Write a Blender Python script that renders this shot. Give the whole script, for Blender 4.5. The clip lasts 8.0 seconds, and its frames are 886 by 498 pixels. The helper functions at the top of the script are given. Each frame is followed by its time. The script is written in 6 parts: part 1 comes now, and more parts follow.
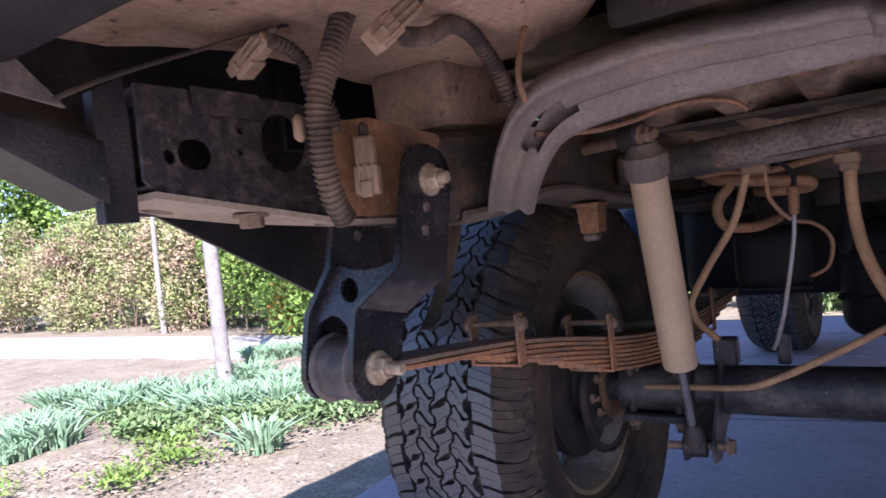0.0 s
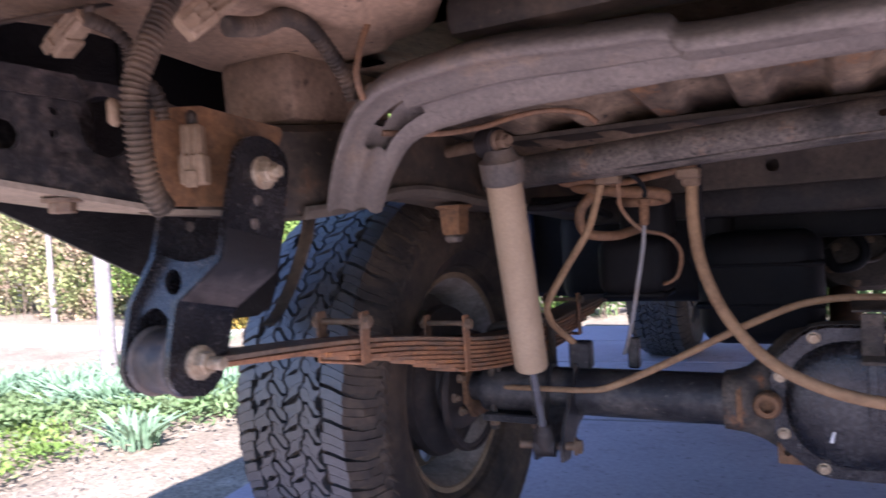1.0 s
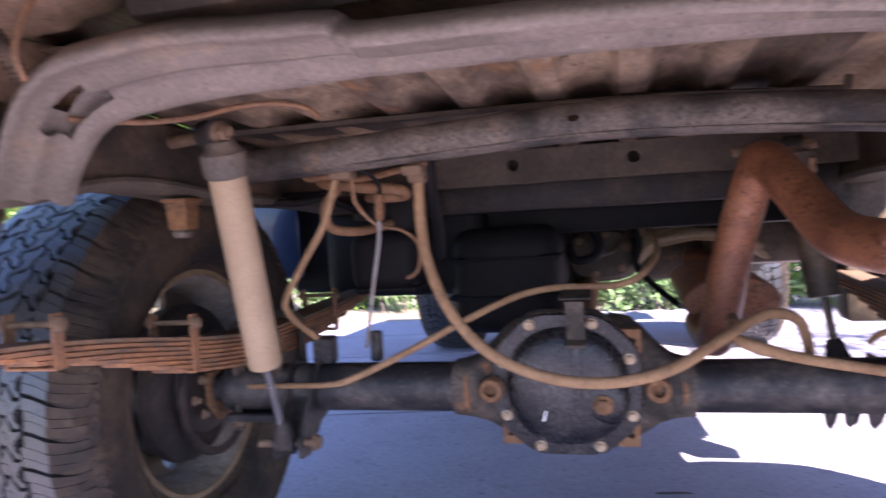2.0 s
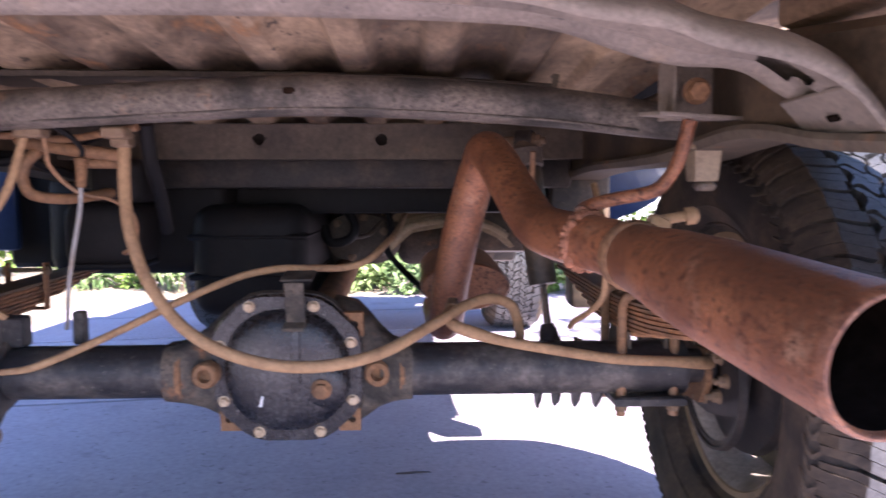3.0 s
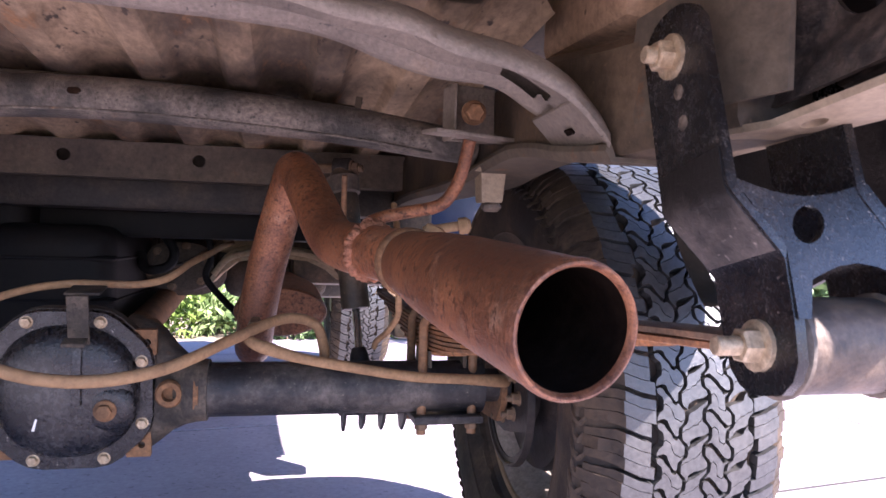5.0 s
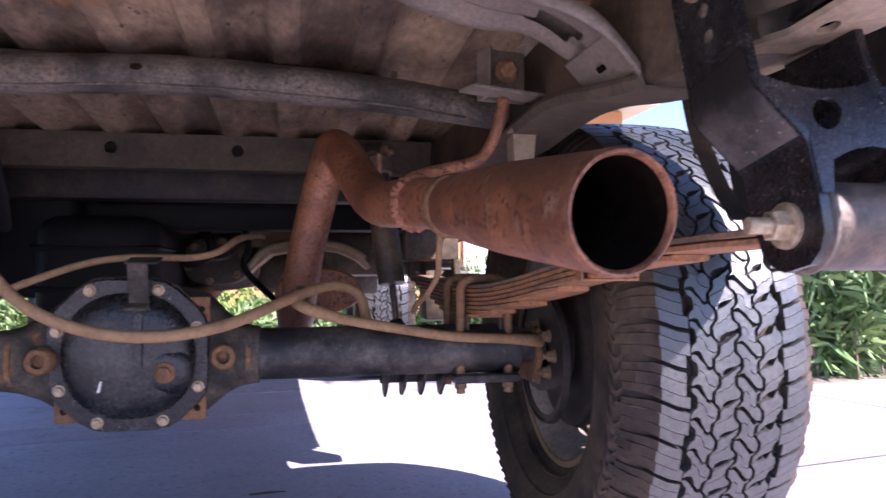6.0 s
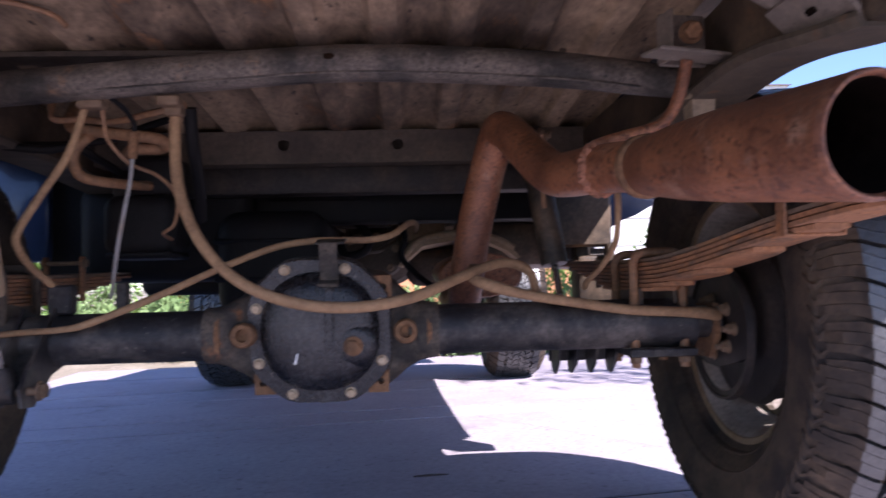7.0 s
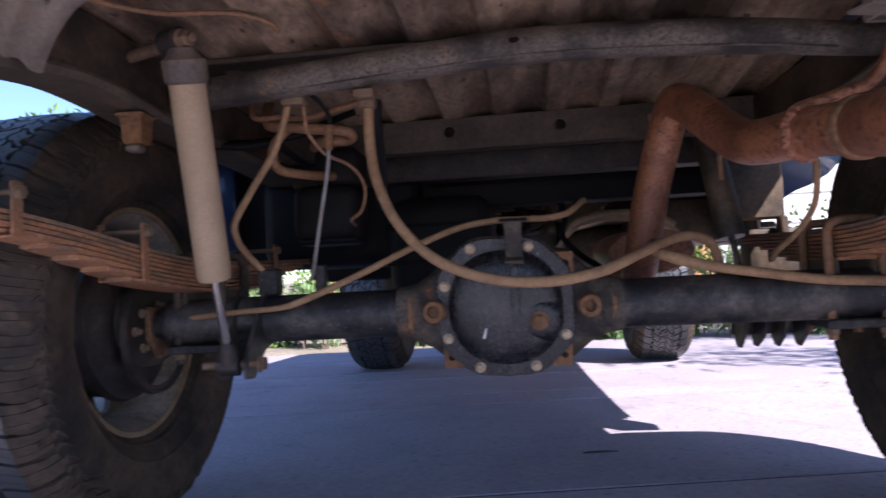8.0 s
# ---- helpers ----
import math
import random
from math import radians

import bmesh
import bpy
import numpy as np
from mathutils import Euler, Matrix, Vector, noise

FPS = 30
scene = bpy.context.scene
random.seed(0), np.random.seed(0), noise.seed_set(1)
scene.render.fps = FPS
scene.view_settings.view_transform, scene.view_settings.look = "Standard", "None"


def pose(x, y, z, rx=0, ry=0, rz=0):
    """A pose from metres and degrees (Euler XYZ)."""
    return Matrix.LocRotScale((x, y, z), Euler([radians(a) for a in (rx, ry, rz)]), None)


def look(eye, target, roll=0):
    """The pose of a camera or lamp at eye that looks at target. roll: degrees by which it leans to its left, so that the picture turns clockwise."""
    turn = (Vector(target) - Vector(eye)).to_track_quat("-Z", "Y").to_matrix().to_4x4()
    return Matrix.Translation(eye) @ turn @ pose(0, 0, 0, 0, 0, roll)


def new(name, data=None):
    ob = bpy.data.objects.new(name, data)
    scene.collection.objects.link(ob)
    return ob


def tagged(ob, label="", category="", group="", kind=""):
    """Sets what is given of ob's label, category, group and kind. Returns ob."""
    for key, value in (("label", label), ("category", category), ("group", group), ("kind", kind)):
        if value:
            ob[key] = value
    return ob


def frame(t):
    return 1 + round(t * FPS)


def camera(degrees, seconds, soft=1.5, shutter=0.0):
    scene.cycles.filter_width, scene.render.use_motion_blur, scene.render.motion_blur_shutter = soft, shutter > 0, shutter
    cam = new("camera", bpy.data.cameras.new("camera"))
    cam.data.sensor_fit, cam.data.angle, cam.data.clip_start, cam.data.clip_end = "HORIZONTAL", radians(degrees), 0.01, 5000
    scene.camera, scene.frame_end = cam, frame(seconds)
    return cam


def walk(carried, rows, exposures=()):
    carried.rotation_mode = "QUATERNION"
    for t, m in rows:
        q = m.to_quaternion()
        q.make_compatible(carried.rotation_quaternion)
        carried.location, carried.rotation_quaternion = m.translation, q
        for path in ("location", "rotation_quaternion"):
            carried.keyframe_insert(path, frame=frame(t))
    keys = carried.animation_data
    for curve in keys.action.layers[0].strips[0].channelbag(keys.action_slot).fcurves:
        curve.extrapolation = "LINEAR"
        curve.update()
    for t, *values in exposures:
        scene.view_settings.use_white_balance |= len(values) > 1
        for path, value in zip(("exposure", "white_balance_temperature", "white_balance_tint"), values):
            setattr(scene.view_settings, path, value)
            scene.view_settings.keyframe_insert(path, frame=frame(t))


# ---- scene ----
cam = camera(64.0, 8.0, 1.5, 0.45)
PATH = [
    (0, (-0.1, -1.301, 0.722), (-1.242, 0.34, 0.69), -6.2),
    (0.5, (-0.068, -1.279, 0.721), (-1.146, 0.405, 0.674), -4.9),
    (1, (-0.018, -1.252, 0.714), (-0.969, 0.507, 0.657), -3.7),
    (1.5, (0.037, -1.221, 0.7), (-0.706, 0.634, 0.615), -2.5),
    (2, (0.108, -1.2, 0.702), (-0.37, 0.739, 0.605), -3.5),
    (2.2, (0.128, -1.186, 0.714), (-0.22, 0.779, 0.579), -2.2),
    (3.3, (0.264, -1.142, 0.683), (0.428, 0.845, 0.518), -0.0),
    (3.5, (0.279, -1.139, 0.681), (0.494, 0.843, 0.514), 0.4),
    (4, (0.298, -1.141, 0.66), (0.599, 0.831, 0.512), 1.4),
    (4.5, (0.312, -1.154, 0.646), (0.7, 0.806, 0.56), 1.8),
    (4.7, (0.326, -1.163, 0.646), (0.756, 0.79, 0.615), 2.3),
    (5.8, (0.292, -1.226, 0.565), (0.732, 0.725, 0.579), -0.3),
    (6, (0.277, -1.231, 0.541), (0.682, 0.727, 0.597), -0.2),
    (6.5, (0.236, -1.232, 0.504), (0.516, 0.746, 0.61), -0.7),
    (7, (0.17, -1.239, 0.482), (0.266, 0.757, 0.574), -1.5),
    (7.5, (0.114, -1.258, 0.47), (0.045, 0.74, 0.542), -2.2),
    (8, (0.061, -1.28, 0.466), (-0.178, 0.705, 0.538), -2.9),
]
walk(cam, [(t, look(eye, target, roll)) for t, eye, target, roll in PATH], [(0, 1.62, 5350, 27), (1.5, 2.28, 5450, 29), (3.5, 2.84, 5650, 29), (4.7, 2.68, 5650, 29), (6, 2.05, 5430, 31), (7, 1.58, 5400, 28), (8, 1.44, 5380, 24)])

# ---- world and sun ----
world = bpy.data.worlds.new("sky")
scene.world = world
world.use_nodes = True
wn = world.node_tree.nodes
sky = wn.new("ShaderNodeTexSky")
sky.sky_type, sky.sun_disc = "NISHITA", False
sky.dust_density, sky.ozone_density = 0.25, 1.6
sky.sun_elevation, sky.sun_rotation = radians(44.5), radians(135.5)
wn["Background"].inputs["Strength"].default_value = 0.088
world.node_tree.links.new(sky.outputs[0], wn["Background"].inputs["Color"])
sun = new("sun", bpy.data.lights.new("sun", "SUN"))
sun.data.energy, sun.data.angle, sun.data.color = 4.9, radians(0.5), (1.0, 0.88, 0.71)
sun.matrix_world = look((7.0, -7.3, 10), (0, 0, 0))

# ---- materials ----


def material(name, base, rough=0.6, metal=0.0, second=None, cover=0.5, scale=9.0, soft=0.15, grain=60.0, vary=0.35,
             bump=0.15, third=None, third_cover=0.38, third_scale=23.0, island=0.0, coat=0.0, shine=0.35,
             speck=None, speck_cover=0.36, speck_scale=150.0, stretch=None):
    """A base colour, overlaid in patches by a second (dust, rust) and a third (stains), with fine grain and relief."""
    m = bpy.data.materials.new(name)
    m.use_nodes = True
    n, l = m.node_tree.nodes, m.node_tree.links
    b = n["Principled BSDF"]
    tc = n.new("ShaderNodeTexCoord")
    info = n.new("ShaderNodeObjectInfo")
    off = n.new("ShaderNodeVectorMath")
    off.operation = "ADD"
    mul = n.new("ShaderNodeMath")
    mul.operation = "MULTIPLY"
    mul.inputs[1].default_value = 17.0
    l.new(info.outputs["Random"], mul.inputs[0])
    l.new(tc.outputs["Object"], off.inputs[0])
    l.new(mul.outputs[0], off.inputs[1])

    where = off.outputs[0]
    if stretch:
        st = n.new("ShaderNodeVectorMath")
        st.operation = "MULTIPLY"
        st.inputs[1].default_value = stretch
        l.new(where, st.inputs[0])
        where = st.outputs[0]

    def noise_at(sc, detail=6.0, roughness=0.62):
        t = n.new("ShaderNodeTexNoise")
        t.inputs["Scale"].default_value, t.inputs["Detail"].default_value = sc, detail
        t.inputs["Roughness"].default_value = roughness
        l.new(where, t.inputs["Vector"])
        return t.outputs["Fac"]

    def step(src, at, width):
        r = n.new("ShaderNodeMapRange")
        r.interpolation_type = "SMOOTHSTEP"
        r.inputs["From Min"].default_value, r.inputs["From Max"].default_value = at - width, at + width
        l.new(src, r.inputs["Value"])
        return r.outputs[0]

    def mix(kind, fac, a, c):
        x = n.new("ShaderNodeMix")
        x.data_type, x.blend_type = "RGBA", kind
        for sock, val in ((x.inputs["Factor"], fac), (x.inputs["A"], a), (x.inputs["B"], c)):
            if isinstance(val, bpy.types.NodeSocket):
                l.new(val, sock)
            elif isinstance(val, (int, float)):
                sock.default_value = val
            else:
                sock.default_value = (*val, 1)
        return x.outputs["Result"]

    colour = base
    fine = noise_at(grain, 7.0, 0.7)
    if second:
        mask = step(noise_at(scale), 1 - cover, soft)
        colour = mix("MIX", mask, base, second)
    if third:
        colour = mix("MIX", step(noise_at(third_scale, 8.0, 0.7), 1 - third_cover, 0.07), colour, third)
    if speck:
        colour = mix("MIX", step(noise_at(speck_scale, 3.0, 0.6), 1 - speck_cover, 0.05), colour, speck)
    ramp = n.new("ShaderNodeMapRange")
    ramp.inputs["From Min"].default_value, ramp.inputs["From Max"].default_value = 0.3, 0.7
    ramp.inputs["To Min"].default_value, ramp.inputs["To Max"].default_value = 1 - 1.35 * vary, 1 + 1.35 * vary
    l.new(fine, ramp.inputs["Value"])
    comb = n.new("ShaderNodeCombineColor")
    for k in range(3):
        l.new(ramp.outputs[0], comb.inputs[k])
    colour = mix("MULTIPLY", 1.0, colour, comb.outputs[0])
    if island:
        geo = n.new("ShaderNodeNewGeometry")
        r2 = n.new("ShaderNodeMapRange")
        r2.inputs["To Min"].default_value, r2.inputs["To Max"].default_value = 1 - island, 1 + island
        l.new(geo.outputs["Random Per Island"], r2.inputs["Value"])
        c2 = n.new("ShaderNodeCombineColor")
        for k in range(3):
            l.new(r2.outputs[0], c2.inputs[k])
        colour = mix("MULTIPLY", 1.0, colour, c2.outputs[0])
    l.new(colour, b.inputs["Base Color"])
    rr = n.new("ShaderNodeMapRange")
    rr.inputs["To Min"].default_value, rr.inputs["To Max"].default_value = max(0.05, rough - 0.15), min(1.0, rough + 0.15)
    l.new(fine, rr.inputs["Value"])
    l.new(rr.outputs[0], b.inputs["Roughness"])
    b.inputs["Metallic"].default_value = metal
    b.inputs["Specular IOR Level"].default_value = shine
    b.inputs["Coat Weight"].default_value = coat
    if bump:
        bp = n.new("ShaderNodeBump")
        bp.inputs["Strength"].default_value, bp.inputs["Distance"].default_value = min(1.0, bump * 1.7), 0.004
        l.new(fine, bp.inputs["Height"])
        l.new(bp.outputs[0], b.inputs["Normal"])
    return m


FRAME = material("dusty frame paint", (0.030, 0.025, 0.020), 0.5, 0, (0.120, 0.084, 0.053), 0.50, 7, 0.16, 90, 0.3, 0.2, (0.140, 0.072, 0.036), 0.32, 14, speck=(0.150, 0.100, 0.062), speck_cover=0.32)
FRAME_TAN = material("frame caked with dust", (0.056, 0.045, 0.035), 0.7, 0, (0.112, 0.088, 0.062), 0.52, 9, 0.2, 90, 0.25, 0.2, (0.165, 0.082, 0.038), 0.33, 11)
BROWN_PLATE = material("rusty brown plate", (0.206, 0.103, 0.043), 0.8, 0, (0.088, 0.059, 0.038), 0.42, 16, 0.18, 110, 0.35, 0.25)
CROSS = material("dusty grey pressed steel", (0.215, 0.178, 0.142), 0.55, 0, (0.135, 0.112, 0.090), 0.46, 9, 0.2, 170, 0.24, 0.3, (0.245, 0.185, 0.128), 0.37, 7, shine=0.5, speck=(0.075, 0.063, 0.054), speck_cover=0.31, speck_scale=150)
BAR = material("worn black tube", (0.150, 0.124, 0.100), 0.42, 0, (0.036, 0.033, 0.029), 0.49, 11, 0.17, 150, 0.45, 0.5, (0.247, 0.138, 0.068), 0.35, 9, speck=(0.036, 0.032, 0.027), speck_cover=0.36, speck_scale=170)
PAN = material("dust-coated floor pan", (0.375, 0.250, 0.155), 0.7, 0, (0.165, 0.112, 0.072), 0.45, 4, 0.18, 110, 0.26, 0.25, (0.235, 0.118, 0.056), 0.36, 9, speck=(0.10, 0.066, 0.042), speck_cover=0.32, speck_scale=40)
BED = material("ribbed bed steel with dust", (0.365, 0.260, 0.162), 0.7, 0, (0.095, 0.070, 0.050), 0.50, 5, 0.12, 90, 0.3, 0.15, (0.300, 0.150, 0.062), 0.38, 10, stretch=(1, 0.4, 1), speck=(0.06, 0.045, 0.034), speck_cover=0.33, speck_scale=60)
BLACK = material("black powder coat", (0.016, 0.015, 0.015), 0.38, 0, (0.050, 0.043, 0.038), 0.44, 12, 0.22, 230, 0.35, 0.35, shine=0.2, speck=(0.09, 0.08, 0.075), speck_cover=0.29, speck_scale=190)
HORN = material("black frame paint, scuffed", (0.024, 0.021, 0.020), 0.5, 0, (0.075, 0.058, 0.048), 0.46, 55, 0.12, 120, 0.5, 0.4, (0.15, 0.10, 0.07), 0.29, 22, speck=(0.22, 0.18, 0.15), speck_cover=0.28, speck_scale=230)
SHACKLE = material("scuffed black powder coat", (0.009, 0.009, 0.010), 0.26, 0, (0.035, 0.031, 0.03), 0.40, 18, 0.18, 260, 0.4, 0.10, (0.16, 0.13, 0.11), 0.27, 40, shine=0.5, speck=(0.2, 0.17, 0.15), speck_cover=0.31, speck_scale=240)
AXLE = material("black axle paint", (0.016, 0.016, 0.018), 0.42, 0, (0.085, 0.074, 0.064), 0.44, 11, 0.14, 100, 0.4, 0.3, (0.18, 0.11, 0.065), 0.30, 17, speck=(0.13, 0.11, 0.09), speck_cover=0.31, speck_scale=140)
COVER = material("black cover paint, scratched", (0.009, 0.009, 0.011), 0.27, 0, (0.052, 0.049, 0.048), 0.43, 9, 0.12, 120, 0.4, 0.25, (0.16, 0.15, 0.14), 0.27, 42, shine=0.5, speck=(0.2, 0.18, 0.16), speck_cover=0.28, speck_scale=150)
CAST = material("dusty cast iron", (0.077, 0.059, 0.043), 0.8, 0.0, (0.062, 0.051, 0.040), 0.45, 15, 0.2, 140, 0.35, 0.4, (0.227, 0.118, 0.051), 0.34, 12)
RUST_EAR = material("rust-brown steel", (0.206, 0.108, 0.051), 0.85, 0, (0.113, 0.064, 0.034), 0.45, 18, 0.2, 150, 0.35, 0.3)
HOUSING = material("dusty tan-grey casting", (0.088, 0.071, 0.053), 0.7, 0.0, (0.034, 0.030, 0.026), 0.50, 19, 0.12, 140, 0.4, 0.4, (0.19, 0.085, 0.034), 0.36, 14, speck=(0.03, 0.026, 0.022), speck_cover=0.33, speck_scale=110)
EXHAUST = material("rusty exhaust steel", (0.320, 0.128, 0.056), 0.38, 0.2, (0.150, 0.057, 0.027), 0.5, 11, 0.16, 260, 0.42, 0.3, (0.345, 0.190, 0.115), 0.38, 13, shine=0.6, speck=(0.100, 0.035, 0.016), speck_cover=0.41, speck_scale=110)
WELD = material("rusty weld bead", (0.375, 0.166, 0.094), 0.75, 0.1, (0.201, 0.090, 0.049), 0.5, 60, 0.2, 200, 0.4, 0.5)
# soot inside the tip; also painted shade for the foot slot and tube hole
SOOT_HOLE_SHADE = material("pipe soot, also painted hole shade", (0.006, 0.004, 0.003), 0.95, 0, (0.020, 0.012, 0.008), 0.4, 12, 0.2, 90, 0.3, 0.2, shine=0.03)
LEAF = material("rusty spring leaf", (0.309, 0.148, 0.068), 0.75, 0, (0.134, 0.089, 0.058), 0.45, 14, 0.2, 160, 0.35, 0.3, (0.371, 0.153, 0.047), 0.38, 20)
LEAF_TOP = material("dust-grey spring leaf", (0.149, 0.108, 0.072), 0.8, 0, (0.278, 0.138, 0.060), 0.42, 12, 0.2, 160, 0.35, 0.3)
SHOCK = material("beige shock body", (0.412, 0.305, 0.191), 0.72, 0, (0.330, 0.236, 0.145), 0.5, 8, 0.25, 260, 0.12, 0.05)
SHOCK_DARK = material("dusty black rubber sleeve", (0.10, 0.086, 0.073), 0.7, 0, (0.19, 0.143, 0.104), 0.45, 20, 0.2, 140, 0.25, 0.2)
CHROME = material("chromed rod", (0.42, 0.39, 0.36), 0.22, 0.85, (0.22, 0.17, 0.13), 0.3, 14, 0.2, 90, 0.08, 0.0)
HOSE = material("dusty tan rubber hose", (0.309, 0.192, 0.098), 0.8, 0, (0.206, 0.123, 0.064), 0.45, 14, 0.2, 120, 0.2, 0.1)
LINE = material("brown-coated steel line", (0.278, 0.148, 0.072), 0.7, 0.1, (0.196, 0.118, 0.068), 0.5, 20, 0.2, 120, 0.25, 0.1)
CABLE = material("grey cable sleeve", (0.28, 0.27, 0.26), 0.5, 0.2, (0.25, 0.2, 0.15), 0.35, 18, 0.2, 120, 0.2, 0.1)
LOOM = material("corrugated loom, dust on black", (0.036, 0.028, 0.020), 0.7, 0, (0.185, 0.126, 0.076), 0.43, 14, 0.2, 120, 0.25, 0.1)
CONNECTOR = material("beige plastic connector", (0.319, 0.222, 0.132), 0.7, 0, (0.247, 0.163, 0.093), 0.45, 30, 0.2, 160, 0.2, 0.1)
BOLT = material("yellow zinc bolt", (0.50, 0.40, 0.27), 0.5, 0.45, (0.27, 0.18, 0.10), 0.42, 60, 0.2, 200, 0.3, 0.2)
BOLT_DARK = material("brown weathered bolt", (0.216, 0.148, 0.093), 0.7, 0.3, (0.124, 0.079, 0.047), 0.45, 50, 0.2, 200, 0.3, 0.2)
PLATE_TAN = material("dusty mounting plate", (0.309, 0.240, 0.162), 0.7, 0, (0.185, 0.136, 0.088), 0.42, 14, 0.2, 140, 0.2, 0.12, (0.268, 0.132, 0.052), 0.32, 12)
RUBBER = material("tyre carcass rubber, dusty", (0.017, 0.014, 0.012), 0.8, 0, (0.075, 0.052, 0.033), 0.5, 8, 0.17, 90, 0.32, 0.25)
TREAD = material("tyre tread rubber", (0.036, 0.037, 0.038), 0.34, 0, (0.062, 0.060, 0.056), 0.42, 10, 0.2, 160, 0.3, 0.16, shine=0.75)
BUSH = material("greasy dusty bushing", (0.04, 0.038, 0.038), 0.45, 0.2, (0.16, 0.115, 0.08), 0.45, 18, 0.2, 120, 0.25, 0.2)
RIM_LIP = material("dusty tan rim edge", (0.268, 0.192, 0.115), 0.6, 0.2, (0.165, 0.108, 0.060), 0.45, 12, 0.2, 110, 0.2, 0.1)
RIM_BARREL = material("dusty grey wheel barrel", (0.34, 0.295, 0.25), 0.5, 0.2, (0.12, 0.092, 0.066), 0.42, 9, 0.2, 110, 0.25, 0.1)
RIM = material("dusty wheel steel", (0.103, 0.082, 0.058), 0.5, 0.3, (0.062, 0.044, 0.029), 0.45, 9, 0.22, 110, 0.2, 0.1)
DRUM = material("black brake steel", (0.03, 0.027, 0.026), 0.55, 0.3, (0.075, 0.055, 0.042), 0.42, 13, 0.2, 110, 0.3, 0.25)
PLASTIC = material("black plastic", (0.007, 0.007, 0.008), 0.6, 0, (0.014, 0.012, 0.011), 0.45, 8, 0.25, 90, 0.2, 0.08, shine=0.15)
TAN_SHIELD = material("dusty tan shield", (0.371, 0.271, 0.170), 0.75, 0, (0.247, 0.167, 0.098), 0.45, 12, 0.2, 90, 0.2, 0.15)
BLUE = material("dusty blue car paint", (0.012, 0.027, 0.08), 0.35, 0.1, (0.035, 0.055, 0.10), 0.4, 5, 0.25, 60, 0.08, 0.02, coat=0.4)
CONCRETE = material("driveway concrete", (0.40, 0.362, 0.392), 0.9, 0, (0.325, 0.290, 0.318), 0.5, 1.6, 0.22, 60, 0.12, 0.12, (0.28, 0.25, 0.27), 0.37, 4.2, shine=0.12, speck=(0.235, 0.208, 0.226), speck_cover=0.34, speck_scale=52)
JOINT = material("joint filler", (0.05, 0.045, 0.042), 0.9, 0, (0.09, 0.075, 0.06), 0.4, 20, 0.2, 90, 0.3, 0.2)
SOIL = material("dry soil with litter", (0.285, 0.245, 0.180), 0.95, 0, (0.195, 0.165, 0.120), 0.5, 2.6, 0.25, 70, 0.4, 0.9, (0.345, 0.295, 0.225), 0.42, 9, speck=(0.13, 0.10, 0.07), speck_cover=0.33, speck_scale=55)
PATH_M = material("pale pavement", (0.55, 0.51, 0.46), 0.9, 0, (0.47, 0.43, 0.385), 0.45, 2, 0.3, 40, 0.1, 0.1)
SUCC = material("blue-green succulent leaf", (0.17, 0.29, 0.165), 0.5, 0, (0.29, 0.41, 0.275), 0.5, 12, 0.3, 40, 0.12, 0.05, island=0.3, shine=0.12)
COVERLEAF = material("bright groundcover leaf", (0.125, 0.205, 0.070), 0.6, 0, (0.19, 0.255, 0.125), 0.45, 6, 0.3, 40, 0.15, 0.0, island=0.35, shine=0.12)
HEDGE_DRY = material("dry olive hedge leaf", (0.24, 0.285, 0.105), 0.7, 0, (0.36, 0.265, 0.185), 0.48, 2.2, 0.10, 30, 0.2, 0.0, island=0.45, shine=0.12)
HEDGE_GREEN = material("green hedge leaf", (0.12, 0.215, 0.04), 0.6, 0, (0.19, 0.27, 0.065), 0.5, 1.5, 0.2, 30, 0.2, 0.0, island=0.45, shine=0.12)
HEDGE_ORANGE = material("orange flowering leaf", (0.42, 0.21, 0.035), 0.6, 0, (0.28, 0.25, 0.06), 0.48, 5, 0.15, 30, 0.2, 0.0, island=0.4, shine=0.12)
OLEANDER = material("oleander leaf", (0.12, 0.20, 0.075), 0.4, 0, (0.29, 0.38, 0.15), 0.45, 3, 0.25, 30, 0.15, 0.0, island=0.4, shine=0.12)
BARK = material("pale grey bark", (0.331, 0.31, 0.295), 0.85, 0, (0.24, 0.21, 0.195), 0.45, 26, 0.15, 120, 0.25, 0.6)
TWIG = material("brown twig", (0.21, 0.15, 0.11), 0.9, 0, (0.30, 0.23, 0.17), 0.45, 9, 0.2, 60, 0.25, 0.3)
STUCCO = material("orange stucco", (0.55, 0.27, 0.135), 0.9, 0, (0.50, 0.24, 0.115), 0.45, 1.5, 0.3, 120, 0.08, 0.5)
WHITE = material("white painted wood", (0.78, 0.77, 0.74), 0.6, 0, (0.70, 0.68, 0.64), 0.45, 3, 0.3, 60, 0.04, 0.05)
ROOF = material("brown roof tile", (0.27, 0.15, 0.10), 0.85, 0, (0.20, 0.115, 0.08), 0.45, 3, 0.2, 60, 0.25, 0.3)
GLASS_DARK = material("dark window glass", (0.02, 0.025, 0.03), 0.08, 0, bump=0)

# ---- shape helpers ----


